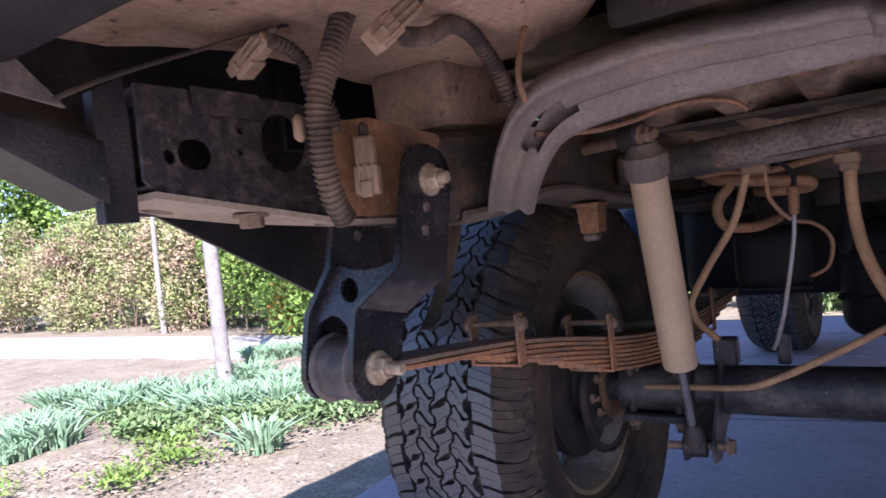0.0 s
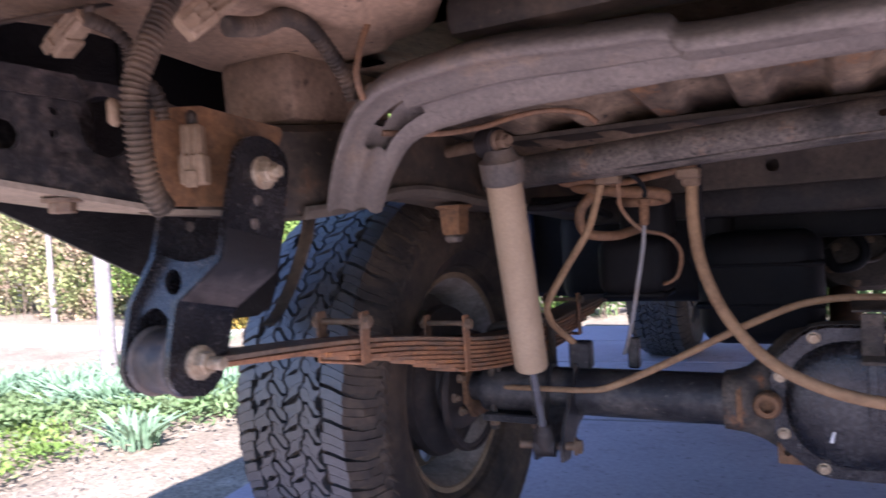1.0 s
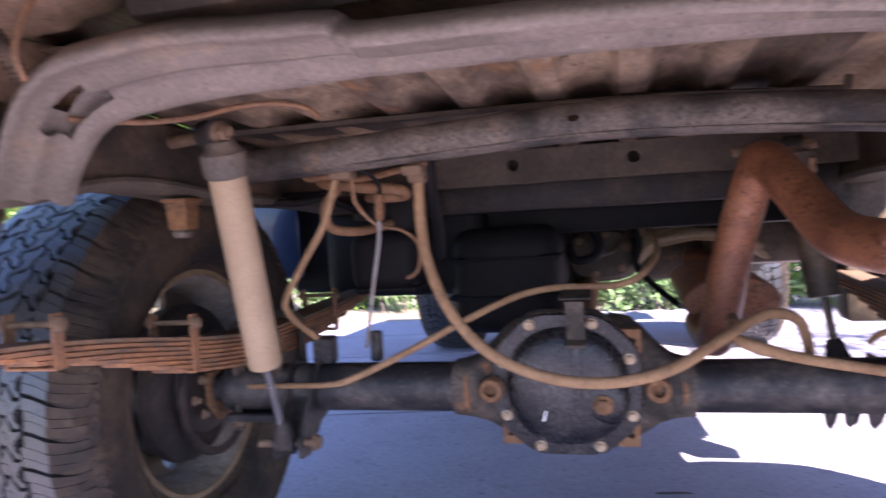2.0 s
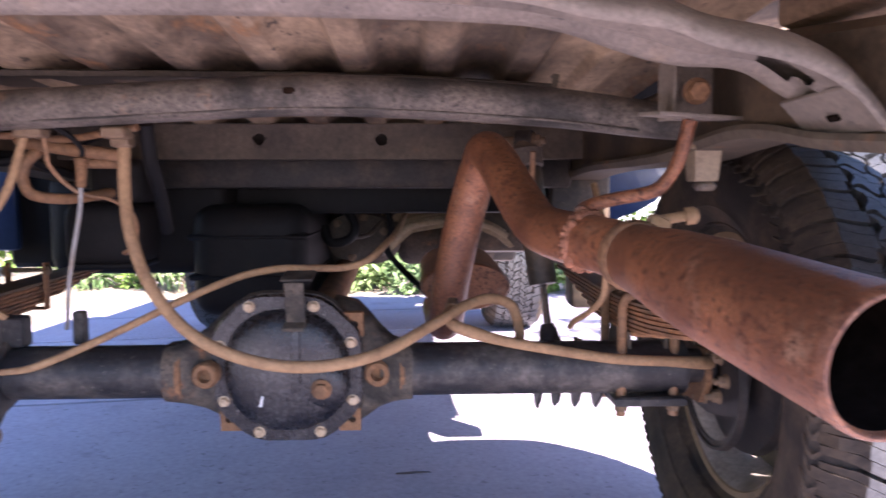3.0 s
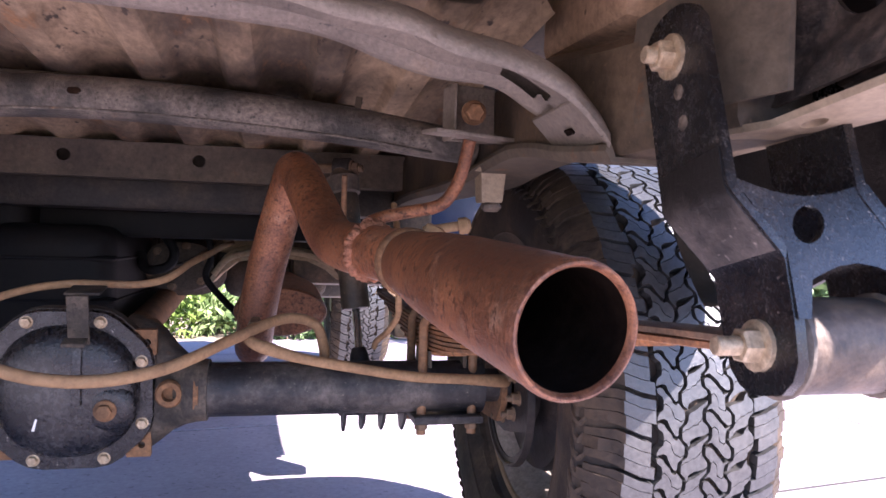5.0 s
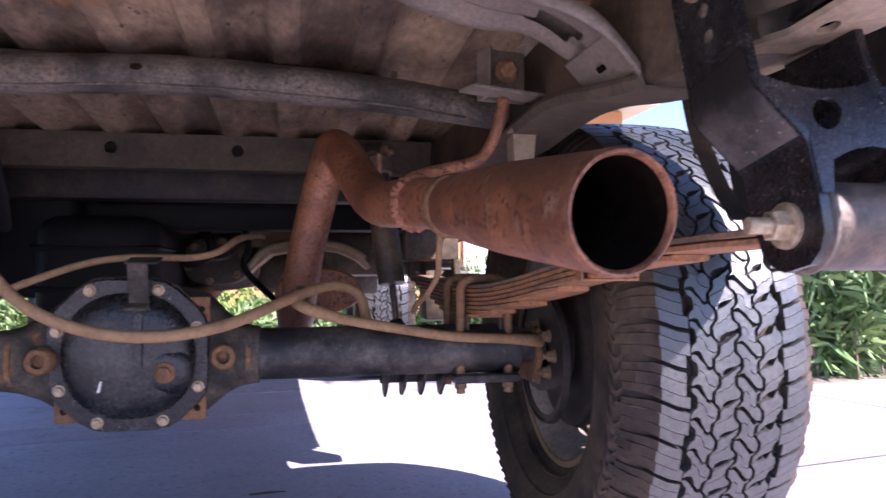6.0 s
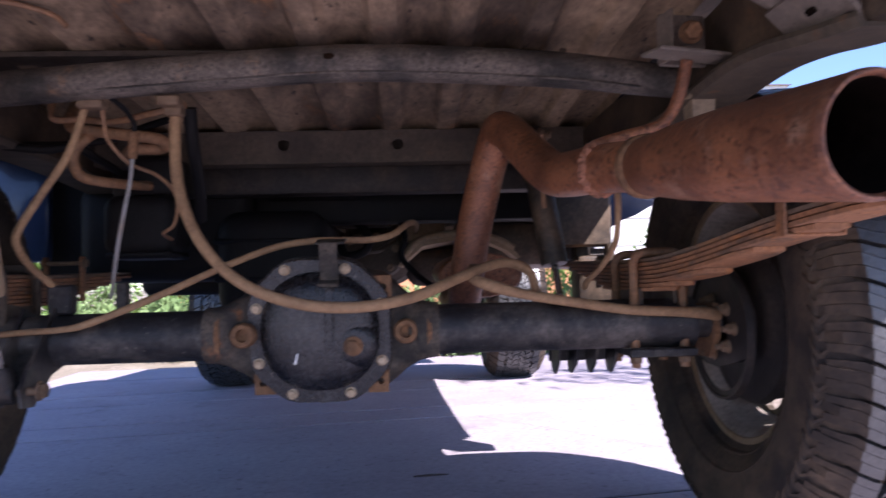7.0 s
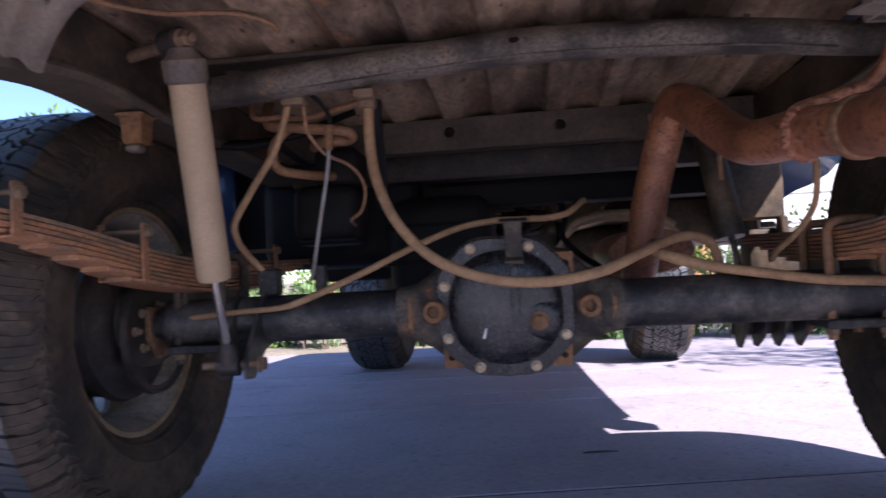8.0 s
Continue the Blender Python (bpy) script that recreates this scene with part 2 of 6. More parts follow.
class Geo:
    """Vertices and faces of one mesh in the world's axes."""

    def __init__(self):
        self.v, self.f = [], []

    def add(self, verts, faces):
        o = len(self.v)
        self.v += [tuple(p) for p in verts]
        self.f += [tuple(i + o for i in q) for q in faces]
        return self

    def bm(self, b):
        b.verts.index_update()
        self.add([v.co[:] for v in b.verts], [[v.index for v in q.verts] for q in b.faces])
        b.free()
        return self

    def box(self, c, size, turn=(0, 0, 0), bevel=0.003, seg=1):
        b = bmesh.new()
        bmesh.ops.create_cube(b, size=1)
        for v in b.verts:
            v.co = Vector([v.co[k] * size[k] for k in range(3)])
        if bevel:
            bmesh.ops.bevel(b, geom=b.edges[:], offset=min(bevel, min(size) * 0.45), segments=seg, affect="EDGES", profile=0.5)
        m = pose(*c, *turn)
        for v in b.verts:
            v.co = m @ v.co
        return self.bm(b)

    def tube(self, pts, r, n=12, fine=6, caps=True, hollow=0.0):
        """A round bar along a smooth line through pts; r: one radius, or one at each point."""
        pts = [Vector(p) for p in pts]
        rs = list(r) if isinstance(r, (list, tuple)) else [r] * len(pts)
        line, rad = [], []
        if fine <= 1 or len(pts) == 2:
            line, rad = pts, rs
        else:
            for i in range(len(pts) - 1):
                p0, p1, p2, p3 = pts[max(i - 1, 0)], pts[i], pts[i + 1], pts[min(i + 2, len(pts) - 1)]
                for k in range(fine):
                    t = k / fine
                    line.append(0.5 * ((2 * p1) + (p2 - p0) * t + (2 * p0 - 5 * p1 + 4 * p2 - p3) * t * t + (3 * p1 - p0 - 3 * p2 + p3) * t ** 3))
                    rad.append(rs[i] + (rs[i + 1] - rs[i]) * t)
            line.append(pts[-1])
            rad.append(rs[-1])
        m = len(line)
        d = [(line[min(i + 1, m - 1)] - line[max(i - 1, 0)]).normalized() for i in range(m)]
        up = Vector((0, 0, 1)) if abs(d[0].z) < 0.9 else Vector((1, 0, 0))
        a = d[0].cross(up).normalized()
        verts, faces = [], []
        for i in range(m):
            a = (a - d[i] * a.dot(d[i])).normalized()
            c = d[i].cross(a)
            for k in range(n):
                w = 2 * math.pi * k / n
                verts.append(line[i] + rad[i] * (a * math.cos(w) + c * math.sin(w)))
        for i in range(m - 1):
            for k in range(n):
                k2 = (k + 1) % n
                faces.append((i * n + k, i * n + k2, (i + 1) * n + k2, (i + 1) * n + k))
        if caps:
            faces.append(tuple(range(n - 1, -1, -1)))
            faces.append(tuple((m - 1) * n + k for k in range(n)))
        return self.add(verts, faces)

    def lathe(self, profile, c, axis, n=24, closed=False):
        """Turns a profile of (along, radius) round the axis through c."""
        axis = Vector(axis).normalized()
        up = Vector((0, 0, 1)) if abs(axis.z) < 0.9 else Vector((0, 1, 0))
        a = axis.cross(up).normalized()
        b = axis.cross(a)
        c = Vector(c)
        verts, faces = [], []
        for s, r in profile:
            for k in range(n):
                w = 2 * math.pi * k / n
                verts.append(c + axis * s + (a * math.cos(w) + b * math.sin(w)) * r)
        m = len(profile)
        for i in range(m if closed else m - 1):
            j = (i + 1) % m
            for k in range(n):
                k2 = (k + 1) % n
                faces.append((i * n + k, j * n + k, j * n + k2, i * n + k2))
        if not closed:
            faces.append(tuple(range(n)))
            faces.append(tuple((m - 1) * n + k for k in range(n - 1, -1, -1)))
        return self.add(verts, faces)

    def plate(self, outer, holes, thick, to):
        """A flat sheet with holes, outlined in its own (u, v), laid into the world by to(u, v, w)."""
        b = bmesh.new()
        for loop in (outer, *holes):
            vs = [b.verts.new((u, v, 0)) for u, v in loop]
            for i in range(len(vs)):
                b.edges.new((vs[i], vs[(i + 1) % len(vs)]))
        bmesh.ops.triangle_fill(b, use_beauty=True, use_dissolve=False, edges=b.edges[:])
        r = bmesh.ops.extrude_face_region(b, geom=b.faces[:])
        for e in r["geom"]:
            if isinstance(e, bmesh.types.BMVert):
                e.co.z = thick
        bmesh.ops.recalc_face_normals(b, faces=b.faces[:])
        for v in b.verts:
            v.co = Vector(to(v.co.x, v.co.y, v.co.z))
        return self.bm(b)

    def loft(self, sections, closed=True, ends=True):
        n = len(sections[0])
        verts = [p for s in sections for p in s]
        faces = []
        for i in range(len(sections) - 1):
            for k in range(n if closed else n - 1):
                k2 = (k + 1) % n
                faces.append((i * n + k, i * n + k2, (i + 1) * n + k2, (i + 1) * n + k))
        if ends and closed:
            faces.append(tuple(range(n - 1, -1, -1)))
            faces.append(tuple((len(sections) - 1) * n + k for k in range(n)))
        return self.add(verts, faces)

    def hexbolt(self, c, axis, r, h, washer=1.5, stud=0.0):
        axis = Vector(axis).normalized()
        c = Vector(c)
        if washer:
            self.lathe([(0, r * washer), (h * 0.22, r * washer), (h * 0.26, r * washer * 0.93)], c, axis, 16)
        self.lathe([(h * 0.2, r), (h * 0.9, r), (h, r * 0.86)], c, axis, 6)
        if stud:
            self.lathe([(h * 0.9, r * 0.55), (h + stud, r * 0.55), (h + stud + 0.001, r * 0.45)], c, axis, 10)
        return self


def ring(u, v, ru, rv=None, n=16):
    rv = rv or ru
    return [(u + ru * math.cos(2 * math.pi * k / n), v + rv * math.sin(2 * math.pi * k / n)) for k in range(n)]


def slot(u, v, hu, hv, n=6):
    """A rounded slot, hu and hv its half sizes, hu the longer."""
    out = []
    for side in (1, -1):
        for k in range(n + 1):
            w = -math.pi / 2 + math.pi * k / n
            out.append((u + side * ((hu - hv) + hv * math.cos(w)), v + side * hv * math.sin(w)))
    return out


AT = {}


def place(ob, parent, c):
    c = Vector(c)
    base = AT[parent.name] if parent else Vector((0, 0, 0))
    ob.parent = parent
    ob.location = c - base
    AT[ob.name] = c
    return ob


def empty(name, at, parent=None):
    return place(new(name), parent, at)


def mesh_of(name, g, mat, c, sharp=38):
    me = bpy.data.meshes.new(name)
    me.from_pydata([(p[0] - c[0], p[1] - c[1], p[2] - c[2]) for p in g.v], [], g.f)
    me.materials.append(mat)
    me.polygons.foreach_set("use_smooth", [True] * len(me.polygons))
    me.set_sharp_from_angle(angle=radians(sharp))
    me.update()
    return me


def part(name, g, mat, parent=None, label="", sharp=38):
    """Links a shape as one mesh object under a thing or a part, its origin in its middle."""
    a = np.array(g.v)
    c = (a.min(0) + a.max(0)) / 2
    if parent is None:
        c[2] = a.min(0)[2]
    ob = new(name, mesh_of(name, g, mat, c, sharp))
    place(ob, parent, c)
    return tagged(ob, label)

# ---- ground ----
XC = 0.025  # the truck's middle line


def ground_z(y):
    return -0.022 * (min(max(y, 0.5), 6.0) - 0.5)


ANG = radians(9)
CA, SA = math.cos(ANG), math.sin(ANG)


def drive(u, v):
    """The driveway's own axes, turned a little from the truck's."""
    return u * CA - v * SA, u * SA + v * CA


def soft_noise(x, y, s):
    return noise.noise(Vector((x * s, y * s, 3.7)))


def build_ground():
    xs = [-400, -120, -60, -30, -20, -16, -14, -12, -11, -10] + [-9.5 + 0.5 * i for i in range(6)] + [-6.5 + 0.09 * i for i in range(52)]
    xs += [-1.7, -1, 0, 1, 2] + [2.4 + 0.25 * i for i in range(16)] + [7, 9, 12, 20, 40, 120, 400]
    ys = [-400, -100, -30, -12, -6, -4, -3, -2] + [-1.4 + 0.09 * i for i in range(52)] + [3.4 + 0.3 * i for i in range(12)] + [7.5, 9, 12, 16, 24, 40, 120, 400]
    verts = []
    for y in ys:
        for x in xs:
            z = ground_z(y) - 0.012
            u, v = x * CA + y * SA, -x * SA + y * CA
            if -1.45 < u < 2.75 and -9 < v < 4.0:
                z -= 0.05
            elif abs(x) < 20:
                z += 0.02 * soft_noise(x, y, 1.3) + 0.012 * soft_noise(x, y, 6) + 0.006 * soft_noise(x, y, 17)
                if x < -2.3:
                    z += min(0.03, (-2.3 - x) * 0.05)
            verts.append((x, y, z))
    n = len(xs)
    faces = [(j * n + i, j * n + i + 1, (j + 1) * n + i + 1, (j + 1) * n + i) for j in range(len(ys) - 1) for i in range(n - 1)]
    tagged(part("ground", Geo().add(verts, faces), SOIL), "dry tan soil with leaf litter and dust", "ground", kind="structure")


build_ground()
driveway = tagged(empty("driveway", (0, 0, 0)), "smooth grey concrete driveway slabs with dark straight joints", "driveway", kind="structure")


def slab(u0, u1, v0, v1):
    g = Geo()
    gap, ch = 0.006, 0.005
    us = [u0 + gap, u1 - gap]
    vs = [v0 + gap] + [v for v in np.arange(math.ceil(v0 / 0.5 + 0.01) * 0.5, v1 - 0.05, 0.5)] + [v1 - gap]

    def pt(u, v, dz):
        x, y = drive(u, v)
        return (x, y, ground_z(y) + dz)
    top = []
    for v in vs:
        e = ch if v in (vs[0], vs[-1]) else 0
        w = v + e if v == vs[0] else v - e
        top.append([pt(us[0], v, -0.07), pt(us[0], v, -ch), pt(us[0] + ch, w, 0), pt(us[1] - ch, w, 0), pt(us[1], v, -ch), pt(us[1], v, -0.07)])
    g.loft([[p for p in top[0]]] + top[1:], closed=True, ends=True)
    part("slab", g, CONCRETE, driveway)


VL = [-9, -5.6, -2.7, 0.228, 1.36, 1.62, 2.18, 2.55, 3.3, 4.05]
for a, b in zip(VL[:-1], VL[1:]):
    slab(-1.5, 0.9 if b < 0.3 else 2.72, a, b)
    if b < 0.3:
        slab(0.9, 4.6, a, b)
    if 0.3 < b < 1.4:
        slab(2.72, 6.5, a, b)
for a, b in zip(VL[:3], VL[1:4]):
    slab(4.6, 9, a, b)


def joint(u0, v0, u1, v1):
    """Dark filler lying a little below the slabs in a straight joint."""
    g = Geo()
    a, b = Vector((u0, v0)), Vector((u1, v1))
    side_v = Vector((-(b - a).y, (b - a).x)).normalized() * 0.007
    n = max(2, int((b - a).length / 0.5))
    for i in range(n + 1):
        p = a.lerp(b, i / n)
        for q in (p - side_v, p + side_v):
            x, y = drive(*q)
            g.v.append((x, y, ground_z(y) - 0.0035))
    g.f = [(2 * i, 2 * i + 2, 2 * i + 3, 2 * i + 1) for i in range(n)]
    part("joint", g, JOINT, driveway)


for v in VL[1:-1]:
    joint(-1.5, v, 9 if v < 0.3 else 6.5 if v < 1.4 else 2.72, v)
for u in (0.9, 4.6):
    joint(u, -9, u, 0.228)
joint(2.72, 0.228, 2.72, 4.05)


def crack(u0, v0, u1, v1, w=0.004):
    """A hairline groove in the slab, filled with dirt."""
    g = Geo()
    n = 24
    left, right = [], []
    a, b = Vector((u0, v0)), Vector((u1, v1))
    d = (b - a).normalized()
    nrm = Vector((-d.y, d.x))
    for i in range(n + 1):
        t = i / n
        p = a.lerp(b, t) + nrm * (0.008 * soft_noise(t * 3, u0, 4))
        ww = w * (0.6 + 0.4 * soft_noise(t * 9, v0, 3))
        for s, out in ((1, left), (-1, right)):
            x, y = drive(*(p + nrm * s * ww * 0.5))
            out.append((x, y, ground_z(y) + 0.0025))
    g.add(left + right, [(i, i + 1, n + 2 + i, n + 1 + i) for i in range(n)])
    part("crack", g, JOINT, driveway)


crack(0.62, 1.32, 1.08, 0.44, 0.0028)
tagged(part("twig", Geo().tube([(0.168, 0.535, 0.004), (0.20, 0.53, 0.007), (0.225, 0.54, 0.005), (0.254, 0.536, 0.006)], [0.002, 0.003, 0.0028, 0.0012], 6, 3), material("dark twig", (0.06, 0.045, 0.04), 0.9)), "small dark twig lying on concrete", "twig")

# ---- truck ----
truck = tagged(empty("pickup_truck", (XC, 1.2, 0)), "dusty lifted blue pickup truck, underside with rusty parts, parked on concrete", "truck")


def X(side, half):
    return XC + side * half


# rail lines: y, half distance of the inner face, bottom, height, width
RAIL = [(-0.7, 0.636, 0.738, 0.11, 0.075), (-0.64, 0.615, 0.732, 0.11, 0.075), (-0.58, 0.597, 0.728, 0.112, 0.075),
        (-0.5, 0.582, 0.736, 0.112, 0.075), (-0.42, 0.58, 0.75, 0.11, 0.075), (-0.33, 0.58, 0.758, 0.11, 0.075), (-0.22, 0.578, 0.752, 0.11, 0.075),
        (-0.12, 0.575, 0.742, 0.11, 0.075), (0.05, 0.57, 0.738, 0.108, 0.07), (0.3, 0.56, 0.735, 0.105, 0.07), (0.55, 0.55, 0.715, 0.105, 0.07),
        (0.85, 0.53, 0.675, 0.11, 0.07), (1.2, 0.5, 0.61, 0.12, 0.07), (1.7, 0.46, 0.57, 0.12, 0.07), (2.4, 0.42, 0.57, 0.12, 0.07), (3.3, 0.42, 0.6, 0.12, 0.07)]


def smooth_rows(rows, k=5):
    a = np.array(rows, float)
    out = []
    for i in range(len(a) - 1):
        p0, p1, p2, p3 = a[max(i - 1, 0)], a[i], a[i + 1], a[min(i + 2, len(a) - 1)]
        for j in range(k):
            t = j / k
            out.append(0.5 * (2 * p1 + (p2 - p0) * t + (2 * p0 - 5 * p1 + 4 * p2 - p3) * t * t + (3 * p1 - p0 - 3 * p2 + p3) * t ** 3))
    out.append(a[-1])
    return out


def rail_lift(side, y):
    """The frame sits a little higher on the left."""
    return (0.011 if side < 0 else -0.004) * min(1, max(0, (0.4 - y) / 0.5))


def frame_rail(side):
    g = Geo()
    secs = []
    for y, h, z, ht, w in smooth_rows(RAIL, 4):
        z += rail_lift(side, y)
        c = 0.010
        q = [(h, z + c), (h + 0.003, z + 0.003), (h + c, z), (h + w - c, z), (h + w, z + c), (h + w, z + ht - c), (h + w - c, z + ht), (h + c, z + ht), (h, z + ht - c)]
        secs.append([(X(side, a), y, b) for a, b in q])
    g.loft(secs)
    r = part("frame_rail", g, FRAME, truck, "dark dusty steel frame rail with rust stains")
    # lower flange, a sheet edge that stands proud of the rail's foot
    f = Geo()
    secs = []
    for y, h, z, ht, w in smooth_rows(RAIL[2:13], 4):
        z += rail_lift(side, y)
        secs.append([(X(side, a), y, b) for a, b in ((h - 0.010, z + 0.012), (h - 0.012, z + 0.006), (h - 0.006, z - 0.004), (h + w + 0.004, z - 0.004), (h + w + 0.004, z + 0.001), (h - 0.002, z + 0.001), (h - 0.006, z + 0.012))])
    f.loft(secs)
    part("flange", f, FRAME_TAN, r)
    # rear horn with its holes
    hf = 0.689
    y0, y1, z0, z1 = -0.934, -0.69, 0.773, 0.886
    holes = [ring(-0.906, 0.822, 0.0075, n=12), slot(-0.878, 0.825, 0.0205, 0.0145), ring(-0.823, 0.851, 0.0045, n=8), ring(-0.825, 0.829, 0.0045, n=8), ring(-0.766, 0.841, 0.032, 0.032, n=28)]
    outer = [(y0, z0 + 0.027), (y0 + 0.012, z0 + 0.017), (y1, z0 - 0.022), (y1, z1 - 0.02), (y1 - 0.05, z1), (y0, z1)]
    g = Geo().plate(outer, holes, 0.005, lambda u, v, w: (X(side, hf - 0.03 * max(0, (u + 0.74) / 0.06) + w), u, v))
    horn = part("frame_horn", g, HORN, truck, "black frame end with oval and round holes")
    g = Geo().box((X(side, hf + 0.038), -0.83, z1 - 0.003), (0.068, 0.205, 0.005)).box((X(side, hf + 0.075), -0.83, 0.83), (0.005, 0.205, 0.112)).box((X(side, hf + 0.038), -0.83, z0 + 0.008), (0.068, 0.195, 0.005), (-9, 0, 0))
    part("flange", g, HORN, horn)
    g = Geo().plate([(-0.880, 0.866), (-0.876, 0.863), (-0.800, 0.862), (-0.795, 0.868), (-0.795, 0.880), (-0.804, 0.887), (-0.880, 0.888)], [], 0.004, lambda u, v, w: (X(side, hf - 0.004 - w), u, v))
    part("tab", g, HORN, horn)
    # bracing plate of brown steel at the shackle mount
    g = Geo().plate([(-0.745, 0.756), (-0.60, 0.752), (-0.592, 0.80), (-0.60, 0.845), (-0.70, 0.862), (-0.745, 0.856)], [], 0.005,
                    lambda u, v, w: (X(side, 0.613 - (u + 0.66) * 0.42 * (u < -0.66) + 0.0 * w - w - 0.10 * (u + 0.66) * (u > -0.66)), u, v))
    part("mount_plate", g, BROWN_PLATE if side < 0 else FRAME_TAN, r, "rusty brown shackle mount plate")
    # flat bar under the horn
    lift = 0.0 if side < 0 else -0.014
    g = Geo().plate([(-0.928, 0.684), (-0.72, 0.650), (-0.63, 0.606), (-0.60, 0.655), (-0.60, 0.70), (-0.80, 0.745), (-0.928, 0.785)], [ring(-0.888, 0.745, 0.017, 0.012), ring(-0.735, 0.675, 0.011, 0.008)], 0.006,
                    lambda u, v, w: (X(side, v), u, 0.742 + lift + w + 0.175 * min(0.24, max(0, -u - 0.69))))
    bar = part("mount_bar", g, PLATE_TAN, truck, "dusty flat steel bar bolted under the frame")
    part("bolt", Geo().hexbolt((X(side, 0.684), -0.825, 0.766 + lift), (0, 0, -1), 0.0125, 0.014, 1.5), BOLT_DARK, bar)
    # bump stop below the rail
    g = Geo().loft([[(X(side, 0.587 + a), -0.195 + b, z) for a, b in ((-0.016 * k, -0.019 * k), (0.02 * k, -0.019 * k), (0.02 * k, 0.019 * k), (-0.016 * k, 0.019 * k))] for z, k in ((0.752, 1.25), (0.748, 1.25), (0.745, 1.0), (0.706, 0.86), (0.703, 0.8))])
    part("bump_stop", g, BROWN_PLATE if side < 0 else PLATE_TAN, r, "dusty bump stop bracket")
    g = Geo().box((X(side, 0.592), -0.195, 0.697), (0.025, 0.028, 0.014), bevel=0.005)
    part("bump_stop_rubber", g, SHOCK_DARK, r)
    return r


for sd in (-1, 1):
    frame_rail(sd)


def spring_line(y, side):
    """Top of the pack and half distance of its middle at y."""
    ay = abs(y)
    base, splay, lift = (0.574, 0.122, 0.022) if side < 0 else (0.575, 0.140, 0.0)
    if y > 0.09:
        return 0.5125 + 0.03 * (y - 0.09), base - 0.03 * ay
    z = sum(np.interp(abs(ay + d), (0, 0.17, 0.3, 0.44, 0.6, 0.72, 1), (0.510, 0.521, 0.543, 0.563, 0.573, 0.577, 0.585)) for d in (-0.08, -0.04, 0, 0.04, 0.08)) / 5
    return z + lift * ay * (y < 0), base + (splay * ay if y < 0 else -0.03 * ay)


def leaf_spring(side):
    at = empty("leaf_spring", (X(side, 0.62), 0, 0.5), truck)
    tagged(at, "rusty multi-leaf spring pack with two clamps")
    rear = (-0.735, -0.685, -0.525, -0.485, -0.40, -0.345, -0.29, -0.24) if side < 0 else (-0.735, -0.685, -0.56, -0.44, -0.325, -0.205, -0.095, -0.04)
    front = (0.60, 0.56, 0.48, 0.42, 0.36, 0.3, 0.25, 0.2)
    th, pitch = 0.0070, 0.0072
    for i, (a, b) in enumerate(zip(rear, front)):
        secs = []
        n = 22
        for k in range(n + 1):
            y = a + (b - a) * k / n
            top, h = spring_line(y, side)
            gap = pitch + (0.0018 * max(0, (abs(y) - 0.3)) if i else 0)
            z = top - i * gap
            w = 0.0325
            if k in (0, n):
                w = 0.022
            if k in (1, n - 1):
                w = 0.0325
            secs.append([(X(side, h + p), y, z + q) for p, q in ((-w, -0.0012), (-w + 0.001, -th + 0.001), (-w + 0.003, -th), (w - 0.003, -th), (w, -th + 0.001), (w, -0.0012), (w - 0.003, 0), (-w + 0.003, 0))])
        part("leaf", Geo().loft(secs), LEAF_TOP if i == 0 else LEAF, at)
    for y, low in ((-0.468, 0.030), (-0.225, 0.051), (0.26, 0.051)):
        if side > 0:
            if y > -0.3:
                continue
            y, low = -0.405, 0.027
        top, h = spring_line(y, side)
        g = Geo()
        for s in (-1, 1):
            g.box((X(side, h + s * 0.0365), y, top - low / 2 + 0.016), (0.004, 0.021, low + 0.040), bevel=0.0015)
        g.box((X(side, h), y, top - low - 0.003), (0.077, 0.021, 0.004), bevel=0.0015)
        c = part("clamp", g, LEAF, at, "rusty spring clamp")
        g = Geo().tube([(X(side, h - 0.046), y, top + 0.022), (X(side, h + 0.046), y, top + 0.022)], 0.0045, 10)
        g.hexbolt((X(side, h - 0.039), y, top + 0.022), (-side, 0, 0), 0.009, 0.008, 1.2).hexbolt((X(side, h + 0.039), y, top + 0.022), (side, 0, 0), 0.009, 0.008, 1.2)
        part("bolt", g, BOLT_DARK, c)
    # U-bolts and perch
    top, h = spring_line(0, side)
    for y in (-0.026, 0.082):
        pts = [(X(side, h - 0.043), y, 0.325), (X(side, h - 0.043), y, 0.48), (X(side, h - 0.042), y, 0.508), (X(side, h - 0.03), y, 0.522), (X(side, h), y, 0.524), (X(side, h + 0.03), y, 0.522), (X(side, h + 0.042), y, 0.508), (X(side, h + 0.043), y, 0.48), (X(side, h + 0.043), y, 0.325)]
        u = part("u_bolt", Geo().tube(pts, 0.008, 12, 4), CAST if side < 0 else LINE, at, "rusty U-bolt")
        for s in (-1, 1):
            part("nut", Geo().hexbolt((X(side, h + s * 0.043), y, 0.347), (0, 0, -1), 0.011, 0.014, 1.25), BOLT_DARK, u)
    g = Geo().loft([[(X(side, h + a), b, z) for a, b in ((-0.058, -0.047), (0.058, -0.047), (0.058, 0.103), (-0.058, 0.103))] for z in (0.346, 0.356)])
    g.box((X(side, h), -0.040, 0.352), (0.115, 0.012, 0.016)).box((X(side, h), 0.096, 0.352), (0.115, 0.012, 0.016))
    part("perch_plate", g, AXLE, at, "dark spring plate under the axle")
    g = Geo().plate([(-0.03, 0.40), (0.10, 0.40), (0.085, 0.462), (-0.022, 0.462)], [ring(0.03, 0.430, 0.008, n=10)], 0.006, lambda u, v, w: (X(side, h - 0.033 + w), u, v))
    g.plate([(-0.03, 0.40), (0.10, 0.40), (0.085, 0.462), (-0.022, 0.462)], [], 0.006, lambda u, v, w: (X(side, h + 0.033 - w), u, v))
